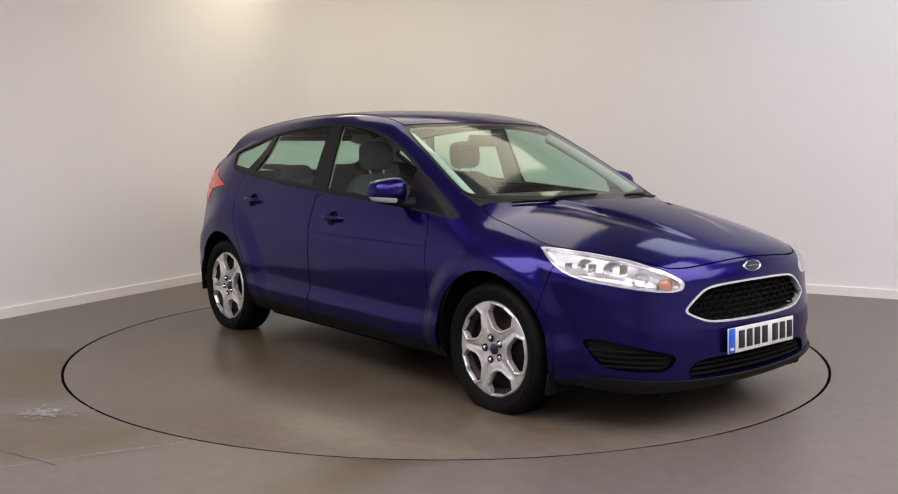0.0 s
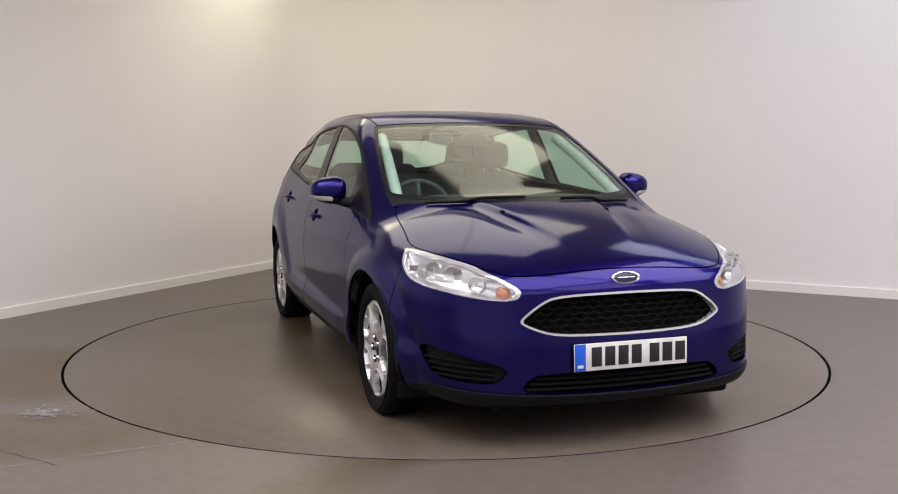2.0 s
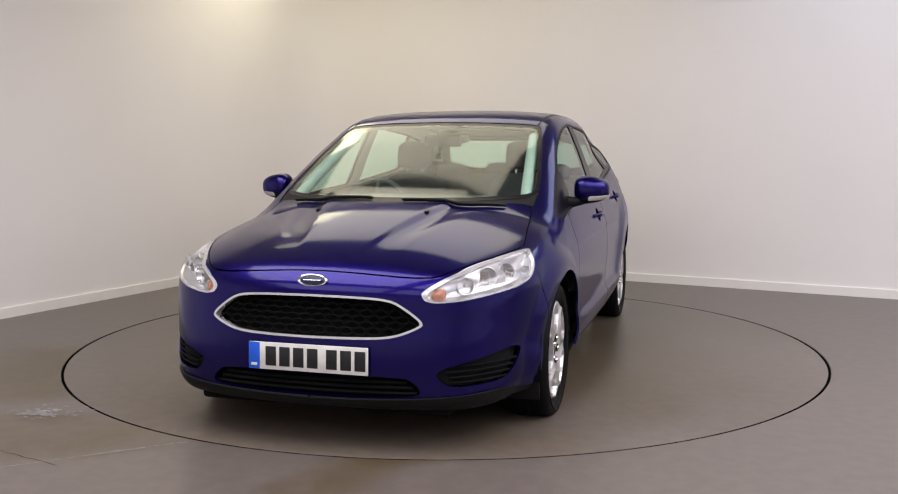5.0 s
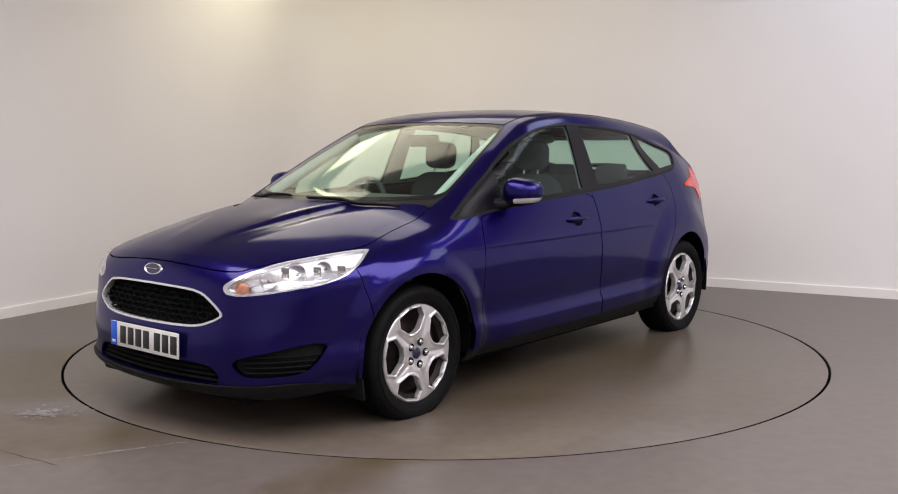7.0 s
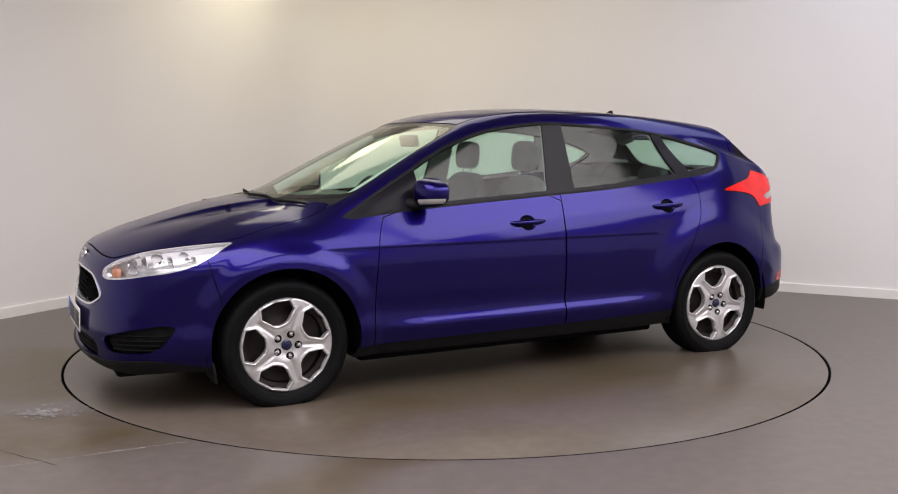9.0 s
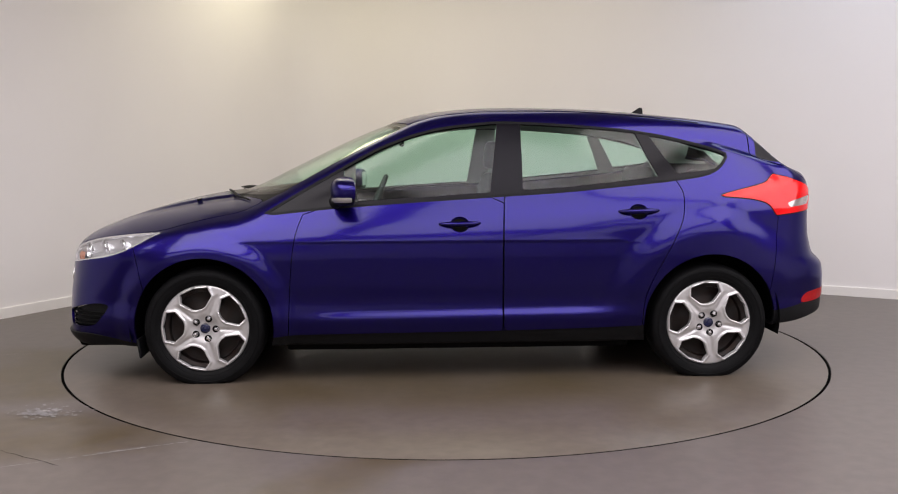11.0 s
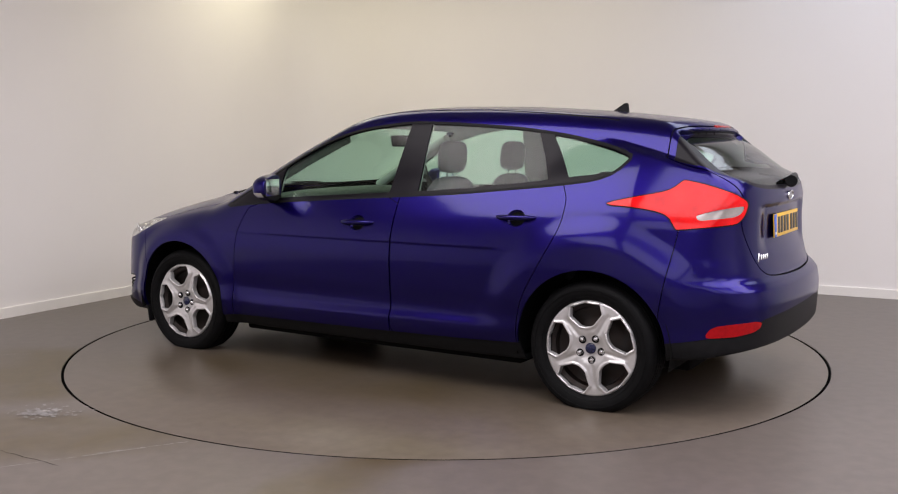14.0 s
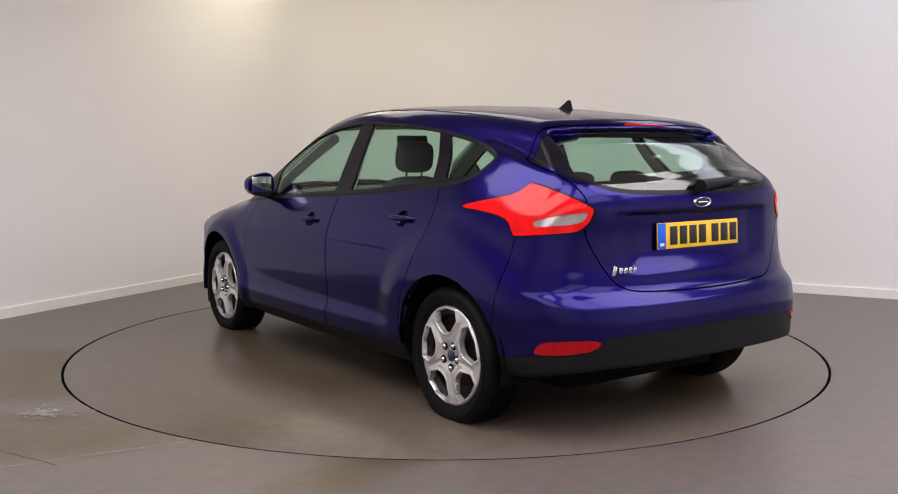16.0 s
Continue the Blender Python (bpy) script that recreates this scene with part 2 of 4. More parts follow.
bm = bmesh.new()
ring_plate(bm, 0, RADIUS + 0.06, -0.075)
tagged(part("floor_pit", bm, SLOT, smooth=False), "black bottom of the slot round the turntable", "floor", kind="structure")

turntable = new("turntable")
tagged(turntable, "round grey-brown turntable disc flush with the floor", "turntable")
bm = bmesh.new()
lathe(bm, [(0.001, 0.0), (1.0, 0.0), (RADIUS - 0.017, 0.0), (RADIUS - 0.014, -0.002), (RADIUS - 0.014, -0.05)], steps=160)
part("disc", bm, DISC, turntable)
# black strip filling the slot, in place of the shade inside it
bm = bmesh.new()
lathe(bm, [(RADIUS - 0.0138, -0.0022), (RADIUS - 0.001, -0.002), (RADIUS - 0.001, -0.05)], steps=160)
part("slot_shade_strip", bm, SLOT, turntable, "black strip standing for the shade in the slot")

# worn white patch and thin scrape lines on the floor
bm = bmesh.new()
rnd = random.Random(4)
for i in range(240):
    a, r = rnd.uniform(0, math.tau), abs(rnd.gauss(0, 0.048))
    o = Vector((-1.86 + 1.5 * r * math.cos(a), -1.54 + r * math.sin(a), 0.002 + 0.00002 * i))
    k = rnd.randint(4, 7)
    s = rnd.uniform(0.003, 0.012)
    bm.faces.new([bm.verts.new(o + Vector((s * rnd.uniform(0.6, 1.5) * math.cos(q * math.tau / k), s * rnd.uniform(0.5, 1.0) * math.sin(q * math.tau / k), 0))) for q in range(k)])
for a, b, w in (((-1.74, -2.298), (-1.07, -1.975), 0.007), ((-1.40, -2.12), (-1.10, -1.985), 0.006), ((-2.75, -0.30), (-2.45, -0.28), 0.006)):
    for k in range(14):
        p0 = Vector((*a, 0)).lerp(Vector((*b, 0)), k / 14 + rnd.uniform(-0.01, 0.01))
        p1 = Vector((*a, 0)).lerp(Vector((*b, 0)), (k + rnd.uniform(0.6, 1.1)) / 14)
        side = Vector((0, w * rnd.uniform(0.4, 1.0), 0))
        bm.faces.new([bm.verts.new(q + Vector((0, 0, 0.002 + 0.0001 * k))) for q in (p0, p1, p1 + side, p0 + side)])
tagged(part("floor_scuff", bm, SCUFF, smooth=False), "worn whitish scuff marks on the painted floor", "scuff mark", kind="stuff")

bm = bmesh.new()
rnd = random.Random(9)
line = [Vector((-1.98, -1.98, 0.0015)).lerp(Vector((-1.50, -2.262, 0.0015)), k / 16) + Vector((0, rnd.uniform(-0.006, 0.006), 0)) for k in range(17)]
for k in range(16):
    w0, w1 = 0.0022 + 0.002 * rnd.random(), 0.0022 + 0.002 * rnd.random()
    bm.faces.new([bm.verts.new(q) for q in (line[k], line[k + 1], line[k + 1] + Vector((0, w1, 0)), line[k] + Vector((0, w0, 0)))])
tagged(part("floor_crack", bm, SLOT, smooth=False), "thin dark hairline crack in the painted floor", "crack", kind="stuff")

# ceiling with unseen panel lights, over the car and towards the camera
bm = bmesh.new()
hull = room_line(-0.1)
bm.faces.new([bm.verts.new((p.x, p.y, ROOM_H + 0.1)) for p in hull])
bm.faces.new([bm.verts.new((p.x, p.y, ROOM_H)) for p in hull][::-1])
tagged(part("ceiling", bm, CEILING, smooth=False), "plain white ceiling of the studio", "ceiling", kind="structure")

DIFFUSER = glow("lamp_diffuser", (1.0, 0.93, 0.86), 0.4)


def ceiling_light(place, turn, length, width, watts, color):
    thing = new("ceiling_light")
    thing.matrix_basis = pose(place[0], place[1], ROOM_H, 0, 0, turn)
    tagged(thing, "long white ceiling light out of view, with a glowing diffuser", "ceiling light", "ceiling lights")
    b = bmesh.new()
    for s in (1, -1):
        box(b, (length + 0.06, 0.03, 0.07), pose(0, s * (width / 2 + 0.015), -0.035), 0.004)
        box(b, (0.03, width, 0.07), pose(s * (length / 2 + 0.015), 0, -0.035), 0.004)
    part("frame", b, SKIRTING, thing)
    b = bmesh.new()
    box(b, (length, width, 0.02), pose(0, 0, -0.03), 0.004)
    part("diffuser", b, DIFFUSER, thing, "warm white glowing diffuser")
    data = bpy.data.lights.new("unseen_light_glow", "AREA")
    data.shape, data.size, data.size_y, data.energy, data.color = "RECTANGLE", length, width, watts, color
    lamp = new("unseen_light_glow", data)
    lamp.matrix_basis = pose(place[0], place[1], ROOM_H - 0.08, 0, 0, turn)
    return thing


WARM, MILD, COOL = (1.0, 0.91, 0.66), (1.0, 0.94, 0.955), (0.98, 0.94, 1.04)
ceiling_light((-1.55, 3.05), 63, 0.9, 0.6, 9, (1.0, 0.93, 0.60))
# apart from the warm (0, 0), unseen panels added to light the room
for a in range(3):
    for b in range(3):
        spot = CORNER + RIGHT_WAY * (2.9 + 3.4 * a) + LEFT_WAY * (2.9 + 3.4 * b)
        spot = {(0, 0): Vector((-0.25, 1.70, 0)), (1, 0): Vector((3.2, -2.2, 0))}.get((a, b), spot)
        ceiling_light((spot.x, spot.y), -29, 3.0, 2.0 if a + b == 0 else 2.6, ((38, 98, 77), (106, 77, 50), (46, 38, 30))[b][a], WARM if a + b == 0 else MILD if a + b < 2 else COOL)
ceiling_light((3.2, 0.65), -29, 2.8, 1.2, 22, (0.84, 0.92, 1.08))
bm = bmesh.new()
tube(bm, [(0.10, 2.5, ROOM_H - 0.012), (0.02, 1.75, ROOM_H - 0.14), (-0.05, 1.5, ROOM_H - 0.15), (-0.19, 1.1, ROOM_H - 0.14), (-0.27, 0.8, ROOM_H - 0.09), (-0.30, 0.4, ROOM_H - 0.012)], 0.008, 8)
cable = new("ceiling_cable")
tagged(cable, "thin black cable hanging under the white ceiling", "cable")
part("cord", bm, TRIM, cable)


# ---- shape of the car body: x forward, y to its left, z up, origin on the ground amid the wheels ----
def curve(*pairs):
    """A smooth curve through (u, v) pairs, flat beyond its ends."""
    u = np.array([p[0] for p in pairs], float)
    v = np.array([p[1] for p in pairs], float)
    h, d = np.diff(u), np.diff(v) / np.diff(u)
    m = np.zeros(len(u))
    m[0], m[-1] = d[0], d[-1]
    for i in range(1, len(u) - 1):
        if d[i - 1] * d[i] > 0:
            a, b = 2 * h[i] + h[i - 1], h[i] + 2 * h[i - 1]
            m[i] = (a + b) / (a / d[i - 1] + b / d[i])

    def value(q):
        q = np.clip(q, u[0], u[-1])
        i = np.clip(np.searchsorted(u, q) - 1, 0, len(h) - 1)
        s = (q - u[i]) / h[i]
        return (v[i] * (1 + 2 * s) * (1 - s) ** 2 + v[i + 1] * s * s * (3 - 2 * s)
                + h[i] * (m[i] * s * (1 - s) ** 2 + m[i + 1] * s * s * (s - 1)))
    return value


def ramp(a, b, q):
    s = np.clip((q - a) / (b - a), 0, 1)
    return s * s * (3 - 2 * s)


def soft_max(a, b, k):
    h = np.maximum(k - np.abs(a - b), 0) / k
    return np.maximum(a, b) + h * h * k * 0.25


def soft_min(a, b, k):
    return -soft_max(-a, -b, k)


WHEEL_X, WHEEL_Z = 1.324, 0.303
side_width = curve((-2.14, 0.67), (-2.0, 0.745), (-1.85, 0.800), (-1.6, 0.858), (-1.32, 0.885), (-0.9, 0.893), (0.0, 0.897),
                   (0.8, 0.893), (1.32, 0.888), (1.6, 0.860), (1.85, 0.800), (2.05, 0.70), (2.2, 0.57))
side_drop = curve((0.12, -0.085), (0.20, -0.050), (0.27, -0.016), (0.34, -0.006), (0.42, -0.012), (0.52, -0.004), (0.64, 0.0), (0.74, -0.012),
                  (0.82, -0.036), (0.90, -0.070), (0.96, -0.102), (1.02, -0.140), (1.10, -0.20), (1.25, -0.33))
belt = curve((-1.5, 1.10), (-1.1, 1.054), (-0.85, 1.025), (-0.55, 0.995), (0.05, 0.956), (0.7, 0.911), (1.05, 0.868), (1.3, 0.85))
nose = curve((0.12, 2.06), (0.18, 2.130), (0.24, 2.175), (0.33, 2.175), (0.44, 2.168), (0.53, 2.155), (0.62, 2.145), (0.70, 2.128), (0.76, 2.09), (0.82, 2.03), (0.92, 1.93), (1.10, 1.70))
tail = curve((0.18, -2.03), (0.26, -2.09), (0.36, -2.11), (0.49, -2.115), (0.575, -2.104), (0.605, -2.082), (0.636, -2.050), (0.695, -2.032),
             (0.74, -2.022), (0.86, -2.014), (0.96, -2.016), (1.02, -2.006), (1.07, -1.975), (1.14, -1.80), (1.25, -1.45), (1.4, -1.0))
bonnet = curve((0.3, 1.30), (0.6, 1.14), (0.8, 1.06), (1.0, 1.00), (1.15, 0.972), (1.30, 0.952), (1.449, 0.926), (1.60, 0.893), (1.80, 0.843), (1.95, 0.795), (2.06, 0.748), (2.15, 0.69), (2.25, 0.58))
roof = curve((-1.80, 1.318), (-1.66, 1.341), (-1.45, 1.374), (-1.2, 1.402), (-0.9, 1.427), (-0.6, 1.442), (-0.3, 1.446), (-0.1, 1.440), (0.1, 1.422),
             (0.25, 1.394), (0.4, 1.344), (0.6, 1.262), (0.8, 1.167), (1.0, 1.068), (1.2, 0.968), (1.4, 0.868), (2.4, 0.37))
hatch = curve((0.7, -1.60), (0.9, -1.82), (1.0, -1.93), (1.06, -1.975), (1.18, -1.850), (1.31, -1.69), (1.45, -1.5))
under_lip = curve((1.19, 0.0), (1.235, 0.012), (1.268, 0.050), (1.284, 0.054), (1.300, 0.02), (1.31, 0.0))


def body_field(x, y, z):
    """Less than zero inside the closed body shell; y is the distance from the middle plane."""
    y = np.abs(y)
    rise = belt(x) - 0.955
    r_f = np.hypot(x - WHEEL_X, z - WHEEL_Z)
    r_r = np.hypot(x + WHEEL_X, z - WHEEL_Z)
    flare = 0.024 * ramp(0.49, 0.385, r_f) + 0.024 * ramp(0.61, 0.45, r_r) * ramp(0.2, 0.5, z)
    groove = 0.005 * ramp(0.62, 0.82, z - 0.09 * (0.3 - x) / 1.3) * ramp(1.0, 0.6, x) * ramp(-1.0, -0.5, x)
    sill = 0.013 * ramp(0.385, 0.335, z - 0.012 * (0.3 - x)) * ramp(0.9, 0.6, x) * ramp(-0.98, -0.6, x)
    side = y - (side_width(x) + side_drop(z - 0.75 * rise * ramp(0.6, 0.9, z)) + flare + groove + sill - 0.045 * ramp(-1.30, -1.85, x) * ramp(0.5, 0.9, z))
    y2 = y * y
    off = y - (0.300 - 0.15 * (x - 1.35) / 0.6)
    ridge = (0.012 * ramp(0.026, -0.026, off) - 0.006 * np.exp(-((off - 0.065) / 0.05) ** 2)) * ramp(2.02, 1.50, x)
    top = z - (bonnet(x + 0.06 * y2) + ridge - 0.135 * y2 - 0.10 * y2 * y2)
    front = x - (nose(z) - 0.215 * y2 - 0.62 * y2 ** 3)
    plate = 0.022 * ramp(0.50, 0.34, y) * ramp(0.68, 0.80, z) * ramp(0.957, 0.938, z)
    rear = (tail(z) + plate + 0.12 * y2 + 0.50 * y2 ** 3) - x
    lower = soft_max(side, top * 0.9, 0.05)
    lower = soft_max(lower, front, 0.06)
    lower = soft_max(lower, rear, 0.07)
    lower = soft_max(lower, 0.185 + 0.085 * ramp(-1.5, -1.72, x) + 0.055 * ramp(-1.72, -2.1, x) - z, 0.02)
    narrow = 0.02 * ramp(0.2, 1.2, x) + 0.115 * ramp(-0.55, -1.75, x)
    up = z - 0.955
    pane = y - (0.803 - 0.30 * up - 0.24 * up * np.abs(up) - narrow + 0.10 * rise * ramp(0, -1, x))
    lid = z - (roof(x + 0.30 * y2 * ramp(-0.3, 0.5, x)) - 0.055 * y2 - 0.10 * y2 * y2)
    back = (hatch(z) + under_lip(z + 0.05 * y2) * ramp(0.56, 0.50, y) + 0.33 * y2) - x
    cabin = soft_max(pane * 0.93, lid * 0.9, 0.07)
    cabin = soft_max(cabin, back * 0.75, 0.02)
    cabin = np.maximum(cabin, 0.75 - z)
    return soft_min(lower, cabin, 0.03)


# ---- mesh tools ----
def body_mesh(step=0.0105):
    """One half (y > 0) of the body as vertices and triangles, drawn from its field."""
    xs = np.arange(-2.20, 2.26, step)
    ys = np.arange(-step, 0.98, step)
    zs = np.arange(0.14, 1.50, step)
    f = np.empty((len(xs), len(ys), len(zs)), np.float32)
    for i in range(0, len(xs), 40):
        f[i:i + 40] = body_field(xs[i:i + 40, None, None], ys[None, :, None], zs[None, None, :])
    inside = f < 0
    corners = [inside[a:a - 1 or None, b:b - 1 or None, c:c - 1 or None] for a in (0, 1) for b in (0, 1) for c in (0, 1)]
    count = sum(k.astype(np.int8) for k in corners)
    mixed = (count > 0) & (count < 8)
    index = -np.ones(mixed.shape, int)
    cells = np.argwhere(mixed)
    index[mixed] = np.arange(len(cells))
    p = np.stack([xs[cells[:, 0]], ys[cells[:, 1]], zs[cells[:, 2]]], 1) + step / 2
    p = settle(p, 7)
    faces = []
    for axis in range(3):
        a, b = [k for k in range(3) if k != axis]
        lo = [slice(None)] * 3
        hi = [slice(None)] * 3
        lo[axis], hi[axis] = slice(0, -1), slice(1, None)
        cross = inside[tuple(lo)] != inside[tuple(hi)]
        e = np.argwhere(cross)
        e = e[(e[:, a] > 0) & (e[:, b] > 0) & (e[:, a] < mixed.shape[a]) & (e[:, b] < mixed.shape[b])]
        quad = []
        for da, db in ((1, 1), (0, 1), (0, 0), (1, 0)):
            q = e.copy()
            q[:, a] -= da
            q[:, b] -= db
            quad.append(index[tuple(q.T)])
        faces.append(np.stack(quad, 1))
    quads = np.concatenate(faces)
    tris = np.concatenate([quads[:, [0, 1, 2]], quads[:, [0, 2, 3]]])
    n = field_normal(p)
    fn = np.cross(p[tris[:, 1]] - p[tris[:, 0]], p[tris[:, 2]] - p[tris[:, 0]])
    flip = (fn * n[tris].sum(1)).sum(1) < 0
    tris[flip] = tris[flip][:, ::-1]
    return p, tris


def field_normal(p, e=0.002):
    g = np.stack([body_field(*(p + d).T) - body_field(*(p - d).T) for d in np.eye(3) * e], 1)
    return g / np.maximum(np.linalg.norm(g, axis=1), 1e-9)[:, None]


def settle(p, rounds=3, e=0.002):
    """Moves points onto the body's surface."""
    for _ in range(rounds):
        g = np.stack([body_field(*(p + d).T) - body_field(*(p - d).T) for d in np.eye(3) * e], 1) / (2 * e)
        step = body_field(*p.T) / np.maximum((g * g).sum(1), 0.05)
        p = p - np.clip(step, -0.02, 0.02)[:, None] * g
    return p


def outline(points, smooth=2):
    """A closed outline from corner points, its corners rounded."""
    q = np.array(points, float)
    for _ in range(smooth):
        r = np.roll(q, -1, 0)
        q = np.stack([0.78 * q + 0.22 * r, 0.22 * q + 0.78 * r], 1).reshape(-1, 2)
    return q


def inside_of(poly, u, v):
    """Signed distance to an outline in the plane (u, v), less than zero inside."""
    a, b = poly, np.roll(poly, -1, 0)
    best = np.full(u.shape, 9.0)
    odd = np.zeros(u.shape, bool)
    for (ax, ay), (bx, by) in zip(a, b):
        dx, dy = bx - ax, by - ay
        s = np.clip(((u - ax) * dx + (v - ay) * dy) / max(dx * dx + dy * dy, 1e-12), 0, 1)
        best = np.minimum(best, np.hypot(u - ax - s * dx, v - ay - s * dy))
        hit = ((ay > v) != (by > v)) & (u < dx * (v - ay) / (dy if abs(dy) > 1e-12 else 1e-12) + ax)
        odd ^= hit
    return np.where(odd, -best, best)


def cut(mesh, d):
    """Splits a mesh where the vertex values d change sign: the parts with d < 0 and d > 0."""
    p, tris = mesh
    d = np.where(np.abs(d) < 1e-6, 1e-6, d)
    s = d[tris] < 0
    n = s.sum(1)
    sides = []
    p_all, base = [p], len(p)
    mixed = tris[(n == 1) | (n == 2)]
    new_in, new_out = [], []
    made, extra = {}, []

    def mid(i, j):
        k = (i, j) if i < j else (j, i)
        if k not in made:
            w = d[k[0]] / (d[k[0]] - d[k[1]])
            extra.append(p[k[0]] + w * (p[k[1]] - p[k[0]]))
            made[k] = base + len(extra) - 1
        return made[k]
    for t in mixed.tolist():
        for k in range(3):
            a, b, c = t[k], t[(k + 1) % 3], t[(k + 2) % 3]
            if (d[a] < 0) != (d[b] < 0) and (d[a] < 0) != (d[c] < 0):
                ab, ac = mid(a, b), mid(a, c)
                one, two = ([(a, ab, ac)], [(ab, b, c), (ab, c, ac)])
                (new_in if d[a] < 0 else new_out).extend(one)
                (new_out if d[a] < 0 else new_in).extend(two)
                break
    p2 = np.concatenate([p, np.array(extra).reshape(-1, 3)])
    res = []
    for whole, more in ((tris[n == 3], new_in), (tris[n == 0], new_out)):
        t = np.concatenate([whole, np.array(more, int).reshape(-1, 3)])
        used = np.unique(t)
        back = np.zeros(len(p2), int)
        back[used] = np.arange(len(used))
        res.append((p2[used], back[t]))
    return res


def both(mesh):
    """A half mesh joined with its mirror image."""
    p, t = mesh
    return np.concatenate([p, p * (1, -1, 1)]), np.concatenate([t, t[:, ::-1] + len(p)])


def other(mesh):
    p, t = mesh
    return p * (1, -1, 1), t[:, ::-1]


def panel(name, mesh, material, parent, label="", lip=0.012, sink=0.0, on_field=True):
    """A sheet of the body as one mesh part, its open edges folded inwards by lip."""
    p, t = mesh
    n = field_normal(p)
    p = p - np.reshape(sink, (-1, 1)) * n
    edges = np.sort(np.concatenate([t[:, [0, 1]], t[:, [1, 2]], t[:, [2, 0]]]), 1)
    order = np.concatenate([t[:, [0, 1]], t[:, [1, 2]], t[:, [2, 0]]])
    key = edges[:, 0] * (len(p) + 1) + edges[:, 1]
    _, first, number = np.unique(key, return_index=True, return_counts=True)
    rim = order[first[number == 1]]
    rim = rim[~((np.abs(p[rim[:, 0], 1]) < 0.004) & (np.abs(p[rim[:, 1], 1]) < 0.004))]
    verts, faces = p, t.tolist()
    if lip and len(rim):
        ids = np.unique(rim)
        low = p[ids] - lip * n[ids]
        back = {int(i): len(p) + 2 * len(ids) + k for k, i in enumerate(ids)}
        top = {int(i): len(p) + k for k, i in enumerate(ids)}
        verts = np.concatenate([p, p[ids], p[ids] - 0.5 * lip * n[ids], low])
        for a, b in rim.tolist():
            faces.append([top[b], top[a], back[a], back[b]])
    me = bpy.data.meshes.new(name)
    me.from_pydata(verts.tolist(), [], faces)
    me.shade_smooth()
    normals = np.zeros((len(verts), 3))
    normals[:len(p)] = n
    if np.size(sink) == 1:
        me.normals_split_custom_set_from_vertices(normals.tolist())
    me.materials.append(material)
    ob = new(name, me)
    ob.parent = parent
    if label:
        tagged(ob, label)
    return ob


# ---- the car ----
car = new("car")
tagged(car, "dark metallic blue five-door hatchback car on the turntable", "car")


def away(mesh, d):
    """Drops what lies where d < 0."""
    return cut(mesh, d)[1]


def open_gap(mesh, d, gap=0.0022):
    """Cuts a panel free, with a shut line round it: the panel and the rest."""
    inner, rest = cut(mesh, d + gap)
    return inner, rest


def in_side(mesh, poly, smooth=2, least=0.35):
    p = mesh[0]
    return np.maximum(inside_of(outline(poly, smooth), p[:, 0], p[:, 2]), least - p[:, 1])


def in_face(mesh, poly, smooth=2, front=True, bound=1.3):
    p = mesh[0]
    d = inside_of(outline(poly, smooth), p[:, 1], p[:, 2])
    return np.maximum(d, bound - p[:, 0] if front else p[:, 0] + bound)


def in_plan(mesh, poly, smooth=2, least=0.6):
    p = mesh[0]
    return np.maximum(inside_of(outline(poly, smooth), p[:, 0], p[:, 1]), least - p[:, 2])


def pair(name, mesh, material, label="", **more):
    """The same panel on the left and the right side."""
    return [panel(name, m, material, car, label, **more) for m in (mesh, other(mesh))]


def surface_x(y, z, front=True):
    """Where the body's skin lies ahead of, or behind, a point of the face."""
    a, b = (1.2, 2.4) if front else (-2.4, -1.2)
    for _ in range(30):
        m = (a + b) / 2
        inside = body_field(np.array([m]), np.array([y]), np.array([z]))[0] < 0
        if inside == front:
            a = m
        else:
            b = m
    return (a + b) / 2


def surface_y(x, z):
    """Half-width of the body's skin at a point of the side."""
    a, b = 0.3, 1.2
    for _ in range(30):
        m = (a + b) / 2
        if body_field(np.array([x]), np.array([m]), np.array([z]))[0] < 0:
            a = m
        else:
            b = m
    return (a + b) / 2


def surface_z(x, y):
    a, b = 0.7, 1.6
    for _ in range(30):
        m = (a + b) / 2
        if body_field(np.array([x]), np.array([y]), np.array([m]))[0] < 0:
            a = m
        else:
            b = m
    return (a + b) / 2


lower_edge = curve((-2.14, 0.478), (-2.06, 0.458), (-2.0, 0.425), (-1.84, 0.378), (-1.69, 0.352), (-1.0, 0.288), (-0.95, 0.285), (-0.2, 0.268),
                   (0.9, 0.252), (1.0, 0.24), (1.67, 0.215), (1.95, 0.250), (2.11, 0.236), (2.2, 0.222))
DLO = [(1.05, 0.862), (0.695, 0.900), (0.364, 0.924), (0.046, 0.944), (-0.2, 0.959), (-0.56, 0.981), (-0.849, 1.009), (-1.131, 1.037), (-1.31, 1.062),
       (-1.40, 1.10), (-1.468, 1.180), (-1.388, 1.216), (-1.261, 1.250), (-1.118, 1.282), (-0.973, 1.305), (-0.827, 1.323), (-0.528, 1.345), (-0.28, 1.357), (-0.156, 1.355),
       (0.095, 1.326), (0.253, 1.286), (0.414, 1.224), (0.539, 1.159), (0.662, 1.088), (0.794, 1.015), (0.92, 0.941)]
